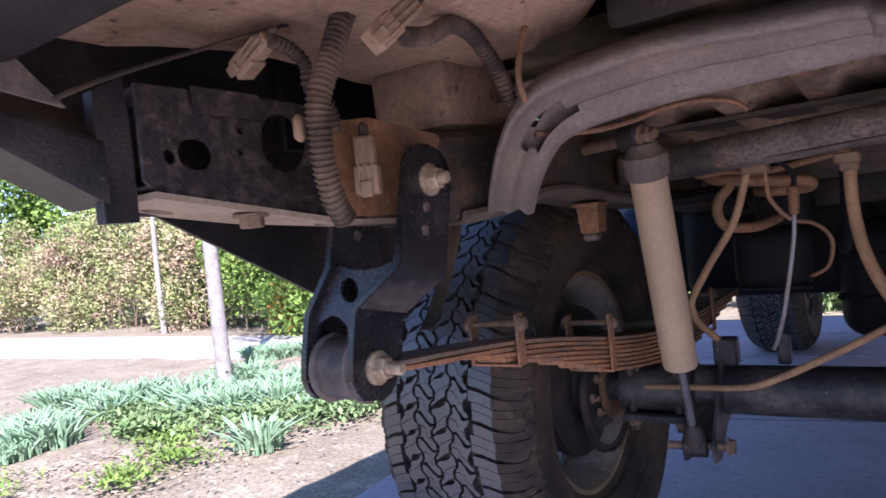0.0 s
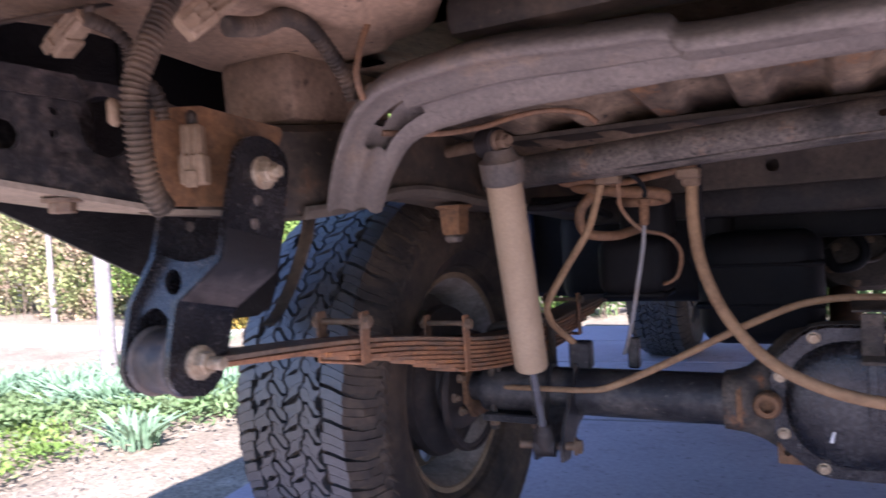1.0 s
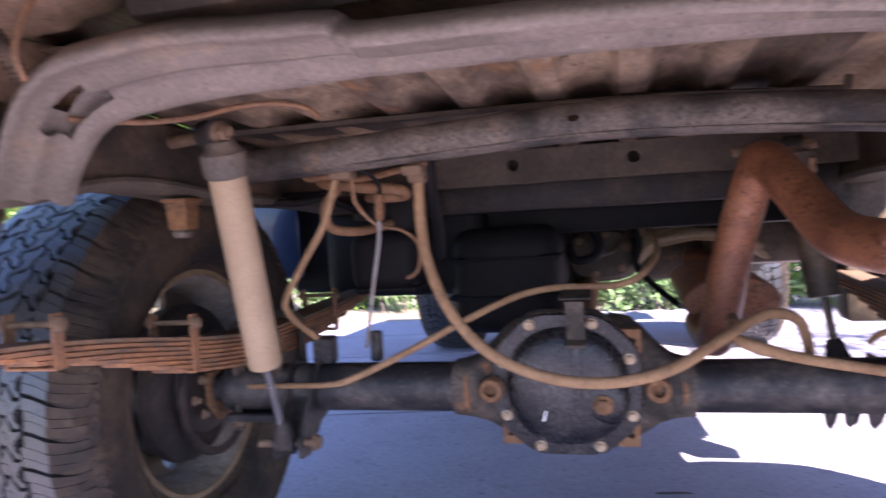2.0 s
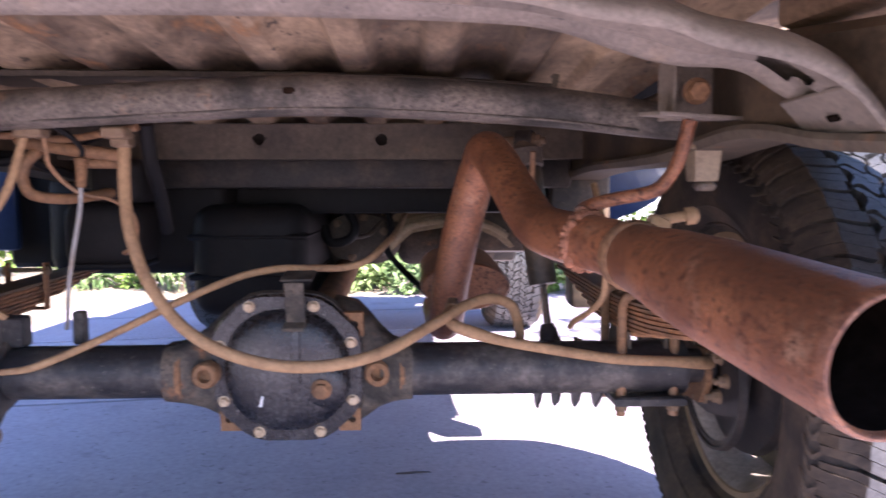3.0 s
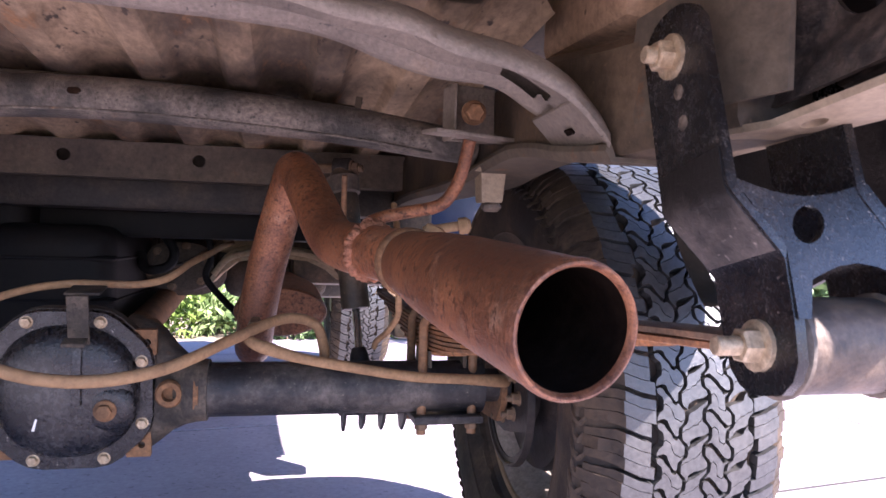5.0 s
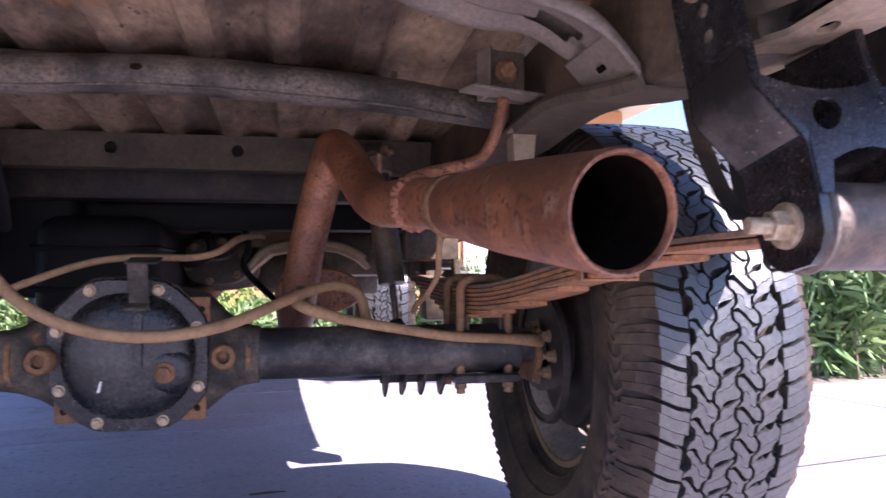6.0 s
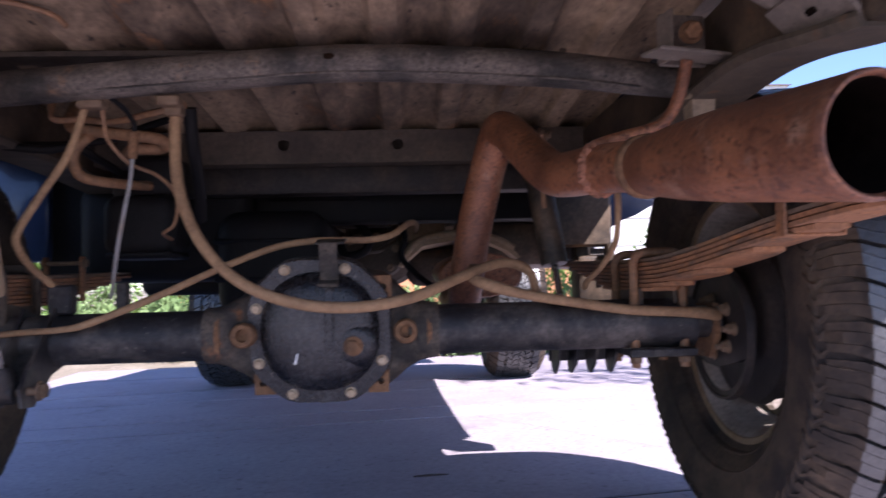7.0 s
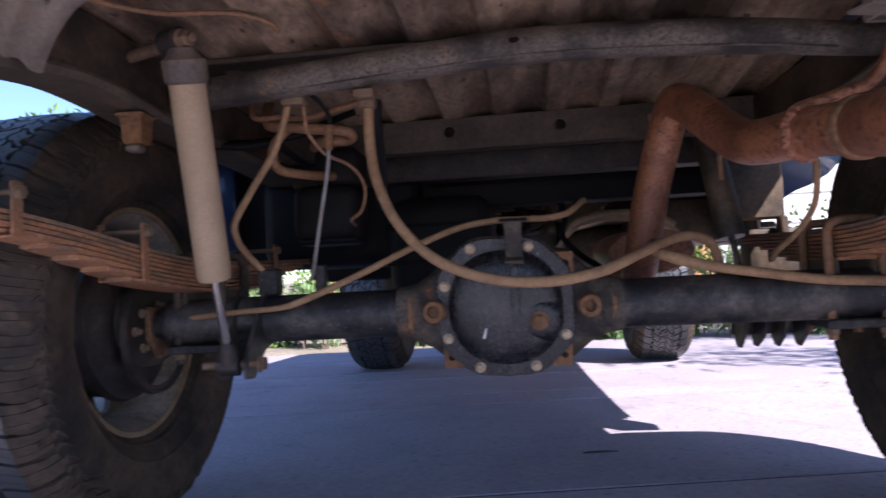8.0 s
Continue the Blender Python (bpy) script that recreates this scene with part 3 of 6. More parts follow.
    part("spring_seat", g, FRAME_TAN, at)
    # front hanger
    g = Geo().tube([(X(side, 0.57), 0.62, 0.53), (X(side, 0.66), 0.62, 0.53)], 0.03, 16).box((X(side, 0.59), 0.62, 0.61), (0.05, 0.10, 0.17), bevel=0.01)
    part("hanger", g, FRAME, at)
    if side > 0:
        g = Geo().box((0.650, 0.556, 0.475), (0.12, 0.09, 0.13), bevel=0.015, seg=2).box((0.606, 0.52, 0.655), (0.14, 0.04, 0.19), bevel=0.006).box((0.667, 0.50, 0.53), (0.018, 0.04, 0.07), bevel=0.004)
        part("hanger_bracket", g, FRAME, at, "dark bracket at the spring's front eye")


# per side: half distance above and below the bend, top bolt and eye as (y, z), length of the bushing
SHACKLE_AT = {-1: (0.577, 0.634, (-0.664, 0.787), (-0.719, 0.589), 0.060), 1: (0.596, 0.633, (-0.672, 0.793), (-0.737, 0.574), 0.094)}


def shackle(side):
    at = empty("spring_shackle", (X(side, 0.66), -0.70, 0.68), truck)
    tagged(at, "long black powder-coated spring shackle with brown bushing")
    hu, hl, (ty, tz), (ey, ez), bush_len = SHACKLE_AT[side]
    run = (ey - ty) / (ez - tz)

    def mid(z):
        return ty + (z - tz) * run

    def strap(rows, thick):
        secs = []
        for h, z, w in rows:
            y, tilt, c = mid(z), -0.22 * w, 0.0012
            q = [(h, -1, 1), (h, 1, 1), (h + thick, 1, 1), (h + thick, -1, 1)]
            secs.append([(X(side, a), y + b * w, z + b * tilt) for a, b, k in q])
        return Geo().loft(secs)
    w = 0.042
    zb = ez + 0.098  # where the strap kinks outward
    rows = [(hu, tz + 0.038, 0.008), (hu, tz + 0.035, 0.020), (hu, tz + 0.028, 0.032), (hu, tz + 0.014, w - 0.002), (hu, zb + 0.006, w), (hu + 0.003, zb, w), (hl - 0.004, zb - 0.038, w - 0.001),
            (hl, zb - 0.044, w - 0.002), (hl, ez + 0.012, w - 0.003), (hl, ez - 0.014, w - 0.006), (hl, ez - 0.026, 0.028), (hl, ez - 0.034, 0.015)]
    inner = part("inner_strap", strap(rows, 0.008), SHACKLE, at, "black strap with a kink of dust and painted sheen")
    # thin overlay: dust plus the sunlit ground's reflection painted as pale colour
    part("kink_dust", strap([(hu - 0.0008, zb + 0.034, w - 0.003), (hu - 0.0008, zb + 0.005, w - 0.003), (hu + 0.0018, zb - 0.001, w - 0.003), (hl - 0.0055, zb - 0.038, w - 0.004)], 0.003), DUST_SHEEN, inner, "dust and painted ground sheen on the kink")
    out = 0.098 if side < 0 else 0.106
    part("outer_strap", strap([(h + (bush_len + 0.009 if z < zb - 0.01 else out), z, ww) for h, z, ww in rows], 0.008), SHACKLE, at)
    # rear web with an oval hole, hollowed above the eye
    za, e = ez + 0.047, hl + bush_len + 0.017
    o = [(hu + 0.004, za + 0.066)] + [(hu + 0.004 + (out + 0.004) * t, za + 0.066 - 0.012 * math.sin(math.pi * t)) for t in (0.15, 0.3, 0.5, 0.7, 0.85)] + [(hu + out + 0.010, za + 0.066), (e, za + 0.018), (e, za - 0.03), (e - 0.010, za - 0.03)]
    o += [(e - 0.014 - (e - hl - 0.032) * t, za - 0.004 + 0.012 * math.sin(math.pi * t)) for t in (0.0, 0.12, 0.3, 0.5, 0.7, 0.88, 1.0)] + [(hl + 0.012, za - 0.03), (hl + 0.002, za - 0.03), (hl + 0.002, za + 0.018)]
    hx = hu + (0.076 if side < 0 else 0.060)
    oval = [(hx + 0.013 * math.cos(q) + 0.003 * math.sin(q), za + 0.034 + 0.0135 * math.sin(q)) for q in [2 * math.pi * k / 20 for k in range(20)]]
    g = Geo().plate(o, [oval], 0.006, lambda u, v, d: (X(side, u), mid(v) - 0.036 - d + (0.010 if side < 0 else 0), v + 0.006))
    part("web", g, SHACKLE, at, "black web plate with an oval hole")
    # bushing, bolts and dust-filled holes
    g = Geo().lathe([(0, 0.026), (0.002, 0.034), (0.006, 0.0355), (bush_len - 0.006, 0.0355), (bush_len - 0.002, 0.034), (bush_len, 0.026)], (X(side, hl + 0.009), ey, ez), (side, 0, 0), 32)
    bush = part("bushing", g, BUSH, at, "dusty cylindrical spring bushing")
    for d in (0.010, bush_len - 0.001):
        part("bushing_cap", Geo().lathe([(0, 0.036), (0.003, 0.039), (0.006, 0.039), (0.008, 0.036)], (X(side, hl + d), ey, ez), (side, 0, 0), 28), SHOCK_DARK, bush)
    part("bolt", Geo().hexbolt((X(side, hl), ey, ez), (-side, 0, 0), 0.0130, 0.017, 1.45, 0.018), BOLT, at, "yellow zinc eye bolt")
    part("bolt", Geo().hexbolt((X(side, hu), ty, tz), (-side, 0, 0), 0.0125, 0.016, 1.45, 0.008), BOLT, at, "yellow zinc upper bolt")
    for z, h in ((tz - 0.030, hu), (tz - 0.055, hu), (tz - 0.052, hu + out)):
        g = Geo().lathe([(0, 0.0062), (0.0006, 0.0062), (0.0010, 0.005), (0.0011, 0.0)], (X(side, h), mid(z) - 0.002, z), (-side, 0, 0), 14)
        part("bolt_hole", g, DUST_M, at)


def fender_brace(side):
    """A thin bent strip behind the shackle, curling in at its foot."""
    line = smooth_rows([(0.705, -0.425, 0.760), (0.705, -0.440, 0.715), (0.705, -0.470, 0.665), (0.703, -0.498, 0.632), (0.697, -0.525, 0.613), (0.685, -0.552, 0.606)], 5)
    dh, dy, dz = (0, 0, 0) if side < 0 else (0.012, -0.034, -0.014)
    secs = [[(X(side, h + dh - 0.012), y + dy, z + dz), (X(side, h + dh + 0.012), y + dy, z + dz), (X(side, h + dh + 0.012), y + dy - 0.003, z + dz - 0.003), (X(side, h + dh - 0.012), y + dy - 0.003, z + dz - 0.003)] for h, y, z in line]
    part("fender_brace", Geo().loft(secs), FRAME, truck, "thin dark bent brace strip behind the shackle")


def dust_sheen_fade(m, z0, z1):
    """Dust and painted sheen that thin out unevenly from z0 up to z1, over black powder coat."""
    n, l = m.node_tree.nodes, m.node_tree.links
    b = next(q for q in n if q.type == "BSDF_PRINCIPLED")
    was = b.inputs["Base Color"].links[0].from_socket
    tc, sep, mr, nz, ad, mix = [n.new(k) for k in ("ShaderNodeNewGeometry", "ShaderNodeSeparateXYZ", "ShaderNodeMapRange", "ShaderNodeTexNoise", "ShaderNodeMath", "ShaderNodeMix")]
    l.new(tc.outputs["Position"], sep.inputs[0])
    l.new(tc.outputs["Position"], nz.inputs["Vector"])
    nz.inputs["Scale"].default_value, nz.inputs["Detail"].default_value = 70, 5
    ad.operation = "MULTIPLY_ADD"
    l.new(nz.outputs["Fac"], ad.inputs[0])
    ad.inputs[1].default_value = 0.05
    l.new(sep.outputs["Z"], ad.inputs[2])
    l.new(ad.outputs[0], mr.inputs["Value"])
    mr.inputs["From Min"].default_value, mr.inputs["From Max"].default_value = z0 + 0.025, z1 + 0.025
    mix.data_type = "RGBA"
    l.new(mr.outputs[0], mix.inputs["Factor"])
    l.new(was, mix.inputs["A"])
    mix.inputs["B"].default_value = (0.013, 0.012, 0.012, 1)
    l.new(mix.outputs["Result"], b.inputs["Base Color"])
    return m


# pale base carries the kink's dust and its painted ground reflection
DUST_SHEEN = material("powder coat, dust and painted sheen", (0.100, 0.085, 0.077), 0.4, 0, (0.03, 0.027, 0.026), 0.45, 24, 0.15, 200, 0.3, 0.2, shine=0.5, speck=(0.22, 0.19, 0.17), speck_cover=0.33, speck_scale=180)
DUST_M = material("dust-filled hole", (0.22, 0.17, 0.13), 0.9, 0, (0.03, 0.025, 0.02), 0.5, 110, 0.2, 100, 0.2, 0)
dust_sheen_fade(DUST_SHEEN, 0.653, 0.684)
for sd in (-1, 1):
    leaf_spring(sd)
    shackle(sd)
    fender_brace(sd)

# ---- axle ----
axle = tagged(empty("rear_axle", (XC, 0, 0.4), truck), "black solid rear axle with a round differential")
for sd in (-1, 1):
    g = Geo().lathe([(0, 0.043), (0.450, 0.043), (0.458, 0.046), (0.468, 0.046), (0.472, 0.028), (0.56, 0.028)], (X(sd, 0.17), 0, 0.4), (sd, 0, 0), 28)
    part("axle_tube", g, AXLE, axle)
    hs = []
    for hx, rz, y0, y1 in ((0.06, 0.112, 0.004, 0.15), (0.098, 0.105, 0.002, 0.13), (0.118, 0.088, -0.006, 0.11), (0.138, 0.068, -0.022, 0.085), (0.160, 0.053, -0.042, 0.056), (0.178, 0.048, -0.048, 0.048), (0.192, 0.047, -0.047, 0.047)):
        cy, ry = (y0 + y1) / 2, (y1 - y0) / 2
        hs.append([(X(sd, hx) - 0.009 * (sd < 0), cy + ry * math.copysign(abs(math.cos(w)) ** 0.75, math.cos(w)), 0.4 + rz * math.copysign(abs(math.sin(w)) ** 0.75, math.sin(w))) for w in [2 * math.pi * k / 28 for k in range(28)]])
    g = Geo().loft(hs)
    part("housing_side", g, HOUSING, axle, "dusty cast housing side")
    g = Geo().lathe([(0, 0.021), (0.03, 0.021), (0.034, 0.018), (0.034, 0.011), (0.02, 0.010), (0.02, 0.0)], (X(sd, 0.137), -0.004, 0.4), (0, -1, 0), 18)
    part("housing_boss", g, RUST_EAR, axle)
    part("tube_collar", Geo().lathe([(0, 0.044), (0.001, 0.0492), (0.008, 0.0495), (0.010, 0.044)], (X(sd, 0.172), 0, 0.4), (sd, 0, 0), 28), RUST_EAR, axle, "rusty weld collar on the axle tube")
    g = Geo().lathe([(0, 0.028), (0.003, 0.060), (0.005, 0.064), (0.010, 0.064), (0.012, 0.060), (0.03, 0.05)], (X(sd, 0.688), -0.016, 0.392), (sd, 0, 0), 28)
    h = part("axle_flange", g, AXLE, axle, "dark axle end flange")
    for a, b in ((-0.040, 0.022), (-0.066, -0.010), (-0.040, -0.042), (0.018, 0.036), (0.016, -0.058)):
        part("bolt", Geo().hexbolt((X(sd, 0.689), a, 0.4 + b), (-sd, 0, 0), 0.0095, 0.014, 1.3, 0.008), BOLT_DARK, h)
    g = Geo().plate([(0.065, 0.430), (-0.030, 0.433), (-0.036, 0.414), (-0.034, 0.373), (-0.004, 0.338), (0.10, 0.332)], [], 0.010, lambda u, v, w: (X(sd, 0.668 + w), u, v))
    part("brake_mount", g, RUST_EAR, h, "rusty brake mount plate")
g = Geo().lathe([(-0.012, 0.11), (0.0, 0.125), (0.06, 0.12), (0.13, 0.085), (0.19, 0.06), (0.26, 0.05), (0.27, 0.06), (0.29, 0.06)], (XC - 0.01, 0.02, 0.4), (0, 1, 0.04), 28)
part("housing", g, CAST, axle)
CX, CZ = 0.014, 0.401
octo = [(-0.06, 0.125), (0.058, 0.125), (0.122, 0.064), (0.122, -0.066), (0.06, -0.125), (-0.06, -0.125), (-0.122, -0.066), (-0.122, 0.062)]


def lean(g, angle=7.0, y0=-0.018, z0=0.403):
    """Tips a shape about the axle's line, top to the rear."""
    c, q = math.cos(radians(angle)), math.sin(radians(angle))
    g.v = [(x, y0 + (y - y0) * c - (z - z0) * q, z0 + (y - y0) * q + (z - z0) * c) for x, y, z in g.v]
    return g


def chamfered(poly, d):
    out = []
    for i, p in enumerate(poly):
        a, b = Vector(poly[i - 1]), Vector(poly[(i + 1) % len(poly)])
        p = Vector(p)
        out.append(p + (a - p).normalized() * d)
        out.append(p + ((a - p).normalized() + (b - p).normalized()) * d * 0.28)
        out.append(p + (b - p).normalized() * d)
    return out


fl = chamfered(octo, 0.022)


def squash(q, r):
    """Rounds the dome's foot towards the octagon of its flange."""
    return math.copysign(abs(q) ** (1.0 - 0.10 * min(1, r / 0.1)), q) * (1.0 - 0.03 * min(1, r / 0.1))


secs = []
for y, k in ((0.012, 1.0), (-0.004, 1.0), (-0.010, 0.985)):
    secs.append([(CX + p[0] * k, y, CZ + p[1] * k) for p in fl])
part("cover_flange", lean(Geo().loft(secs)), COVER, axle, "black cover flange with dusty edge")
part("flange_edge", lean(Geo().loft([[(CX + p[0] * 1.012, y, CZ + p[1] * 1.012) for p in fl] for y in (0.020, 0.001)])), HOUSING, axle, "dusty tan flange edge")
secs = []
for y, r in ((-0.009, 0.1065), (-0.012, 0.1060), (-0.018, 0.104), (-0.026, 0.099), (-0.033, 0.091), (-0.038, 0.076), (-0.041, 0.054), (-0.043, 0.03), (-0.044, 0.004)):
    secs.append([(CX + 0.001 + r * 0.99 * squash(math.cos(w), r), y - 0.003 * math.sin(-w) * (r / 0.1), CZ + 0.001 + r * 1.0 * squash(math.sin(w), r)) for w in [2 * math.pi * q / 48 for q in range(48)]])
part("diff_cover", lean(Geo().loft(secs)), COVER, axle, "bulging black differential cover, scratched and greasy", 60)
for a, b in ((-0.056, 0.107), (0.046, 0.107), (0.104, 0.046), (0.105, -0.053), (0.050, -0.108), (-0.050, -0.108), (-0.105, -0.053), (-0.106, 0.042)):
    part("bolt", lean(Geo().hexbolt((CX + a, -0.008, CZ + b), (0, -1, 0), 0.0078, 0.009, 1.25)), BOLT, axle)
boss = part("plug_boss", lean(Geo().lathe([(0, 0.042), (0.005, 0.039), (0.010, 0.030), (0.012, 0.026), (0.0125, 0.0165)], (CX + 0.059, -0.030, CZ - 0.020), (0, -1, 0), 24)), COVER, axle)
part("fill_plug", lean(Geo().lathe([(0, 0.0165), (0.004, 0.0165), (0.005, 0.015)], (CX + 0.059, -0.041, CZ - 0.020), (0, -1, 0), 20).hexbolt((CX + 0.059, -0.044, CZ - 0.020), (0, -1, 0), 0.0115, 0.009, 0)), RUST_EAR, boss, "rusty hexagonal filler plug")
part("cover_rib", lean(Geo().loft([[(CX + 0.02 + a, y + b, CZ + z) for a, b in ((-0.012, 0.012), (-0.006, -0.004), (0.006, -0.004), (0.012, 0.012))] for z, y in ((0.098, -0.022), (0.085, -0.031), (0.06, -0.038), (0.02, -0.043), (-0.01, -0.043))])), COVER, axle)
part("paint_tick", lean(Geo().plate([(-0.004, -0.009), (0.000, -0.010), (0.004, 0.008), (0.0015, 0.009)], [], 0.001, lambda u, v, w: (CX - 0.036 + u, -0.0455 - w, CZ - 0.038 + v))), WHITE, axle, "white paint tick")
for a, b in ((0.106, 0.073), (-0.098, -0.090), (0.098, -0.092)):
    g = Geo().plate([(-0.018, -0.02), (0.018, -0.02), (0.018, 0.02), (-0.018, 0.02)], [ring(0.004 if a > 0 else -0.004, 0, 0.006, n=10)], 0.012, lambda u, v, w: (CX + a + u, 0.012 - w, CZ + b + v))
    part("housing_ear", lean(g), RUST_EAR, axle, "rust-brown housing ear")
g = Geo().box((0.036, -0.052, 0.515), (0.03, 0.004, 0.075), (14, 0, 0), 0.001).box((0.036, -0.068, 0.484), (0.032, 0.02, 0.006), (20, 0, 0), 0.001).box((0.036, -0.012, 0.556), (0.05, 0.05, 0.004), (10, 0, 0), 0.001)
part("line_bracket", g, HOUSING, axle, "dusty strip bracket on the cover")
g = Geo().lathe([(0, 0.035), (1.35, 0.035)], (XC - 0.01, 0.31, 0.412), (0, 1, 0.09), 20).lathe([(-0.02, 0.05), (0.02, 0.05), (0.05, 0.036)], (XC - 0.01, 0.31, 0.412), (0, 1, 0.09), 16)
part("drive_shaft", g, RUST_EAR, truck, "rusty drive shaft")
# shock bracket on the left tube
g = Geo()
for x in (-0.478, -0.430):
    g.plate([(0.03, 0.36), (0.045, 0.43), (-0.02, 0.455), (-0.05, 0.42), (-0.125, 0.335), (-0.118, 0.305), (-0.085, 0.302), (-0.03, 0.345)], [], 0.006, lambda u, v, w: (x + w, u, v))
g.box((-0.451, -0.06, 0.36), (0.05, 0.006, 0.085), (-52, 0, 0), 0.001)
part("shock_bracket", g, AXLE, axle, "dark shock bracket")
part("vent_bracket", Geo().box((-0.421, 0.0, 0.468), (0.040, 0.03, 0.05), bevel=0.004), AXLE, axle)
part("line_block", Geo().box((-0.332, 0.03, 0.468), (0.02, 0.02, 0.055), bevel=0.003), AXLE, axle)
for x, tip in ((0.435, 0.0), (0.468, 0.012), (0.503, 0.004), (0.540, 0.0)):
    g = Geo().plate([(0.02, 0.37), (0.115, 0.385), (0.125, 0.335), (0.105 + tip, 0.306), (0.085 + tip, 0.304), (0.055, 0.325)], [], 0.005, lambda u, v, w: (x + w + 0.02 * (0.37 - v), u, v))
    part("stop_bracket", g, AXLE, axle)
part("stop_bracket", Geo().box((0.487, 0.112, 0.35), (0.11, 0.006, 0.05), (8, 0, 0), 0.001), AXLE, axle)


# ---- wheels ----
def tyre_geo(n_pitch=48):
    """Carcass and tread blocks of one tyre about the origin, turning round x; x points to the truck's outside."""
    prof = [(-0.094, 0.206), (-0.104, 0.218), (-0.112, 0.229), (-0.118, 0.231), (-0.118, 0.234), (-0.117, 0.2355), (-0.123, 0.245), (-0.1335, 0.264), (-0.137, 0.266), (-0.1365, 0.269), (-0.142, 0.290), (-0.1455, 0.318),
            (-0.142, 0.346), (-0.1435, 0.348), (-0.1425, 0.352), (-0.139, 0.355), (-0.129, 0.377), (-0.112, 0.392), (-0.06, 0.4015), (0, 0.404)]
    prof = prof + [(-a, r) for a, r in prof[-2::-1]]
    prof += [(0.085, 0.200), (-0.085, 0.200)]
    carcass = Geo().lathe(prof, (0, 0, 0), (1, 0, 0), 84, closed=True)
    tread, side_lugs = Geo(), Geo()
    rng = random.Random(5)
    R = 0.419
    pitch = 2 * math.pi * R / n_pitch

    def rad(v):
        return R - 0.008 * (abs(v) / 0.105) ** 2.4

    def block(loop):
        """A lug from its outline (u round the tyre in metres, v across)."""
        top, low = [], []
        cu = sum(p[0] for p in loop) / len(loop)
        cv = sum(p[1] for p in loop) / len(loop)
        for u, v in loop:
            for out, k, dr in ((top, 1.0, 0.0), (low, 1.04, -0.014)):
                uu, vv = cu + (u - cu) * k, cv + (v - cv) * k
                w = uu / R
                r = rad(vv) + dr
                out.append((vv, math.sin(w) * r, math.cos(w) * r))
        n = len(loop)
        tread.add(top + low, [tuple(range(n - 1, -1, -1))] + [(k, (k + 1) % n, n + (k + 1) % n, n + k) for k in range(n)])

    def edge(u, at, phase):
        """A stepped long groove between two rows."""
        t = (u / step + phase) % 1.0
        return at + 0.0042 * math.tanh(2.5 * math.sin(2 * math.pi * t))

    rows = 58
    step = 2 * math.pi * R / rows

    def row(v0, v1, phase, flip, ph0, ph1):
        for i in range(rows):
            o = (i + phase) * step
            wob = rng.uniform(-0.0018, 0.0018)

            def cut(s, extra):
                k = -s if flip else s
                return o + wob + extra + 0.0100 * math.tanh(3.4 * (k - (-0.5 if flip else 0.5))) + 0.0035 * math.sin(6.28 * s)

            ss = [q / 8 for q in range(9)]
            mid = step * rng.uniform(0.45, 0.55)
            for c0, c1, g0, g1 in ((0.0, mid, 1, 0), (mid, step, 0, 1)):
                lo, hi = [], []
                for s in ss:
                    wide = 0.0020 + 0.0034 * math.sin(math.pi * s) ** 2
                    wig = 0.0011 * math.sin(s * 19)
                    lo.append((s, cut(s, c0) + (wide if g0 else 0.0007 + wig)))
                    hi.append((s, cut(s, c1) - (wide if g1 else 0.0007 - wig)))

                def across(s, u):
                    a, b = edge(u, v0, ph0) + 0.0026, edge(u, v1, ph1) - 0.0026
                    return a + (b - a) * s
                loop = [(u, across(s, u)) for s, u in lo]
                for q in (0.25, 0.5, 0.75):
                    u = lo[-1][1] + (hi[-1][1] - lo[-1][1]) * q
                    loop.append((u, across(1, u)))
                loop += [(u, across(s, u)) for s, u in hi[::-1]]
                for q in (0.75, 0.5, 0.25):
                    u = lo[0][1] + (hi[0][1] - lo[0][1]) * q
                    loop.append((u, across(0, u)))
                block(loop[::-1])

    def shoulder(s, u0, long):
        a, e = 0.0655, 0.1015
        gap = 0.0068
        span = pitch - gap
        cuts = [0.0, 0.36 + rng.uniform(-0.04, 0.04), 0.70 + rng.uniform(-0.04, 0.04), 1.0]
        for k in range(3):
            ua, ub = u0 + span * cuts[k] + (0.0005 if k else 0), u0 + span * cuts[k + 1] - (0.0005 if k < 2 else 0)
            reach = 1 if (k == 1) else 0
            step_in = 0.006 if (k == 0) == bool(long) else 0.0
            top = [(a + step_in, rad(a)), (0.082, rad(0.082)), (e + 0.002 * reach, rad(e) - 0.001), (0.1095, 0.402), (0.1245 + 0.003 * reach, 0.388), (0.1375 + 0.005 * reach * long, 0.368 - 0.008 * reach)]
            base = [(a + step_in, 0.397), (0.082, 0.394), (0.094, 0.390), (0.101, 0.384), (0.114, 0.374), (0.126, 0.356)]
            secs = []
            for (v, r), (bv, br) in zip(top, base):
                sk = 0.012 * (v - a) / 0.05 + 0.006 * max(0, math.sin((v - 0.09) * 70))
                pin = 0.16 * (ub - ua) if v > 0.115 else 0
                q = []
                pa, pb = pin * (k == 0), pin * (k == 2)
                for uu, rr, vv in ((ua + pa, r, v), (ub - pb, r, v), (ub - pb, br, bv), (ua + pa, br, bv)):
                    w = (uu + sk) / R
                    q.append((s * vv, math.sin(w) * rr, math.cos(w) * rr))
                secs.append(q)
            tread.loft(secs[:3])
            side_lugs.loft(secs[2:])
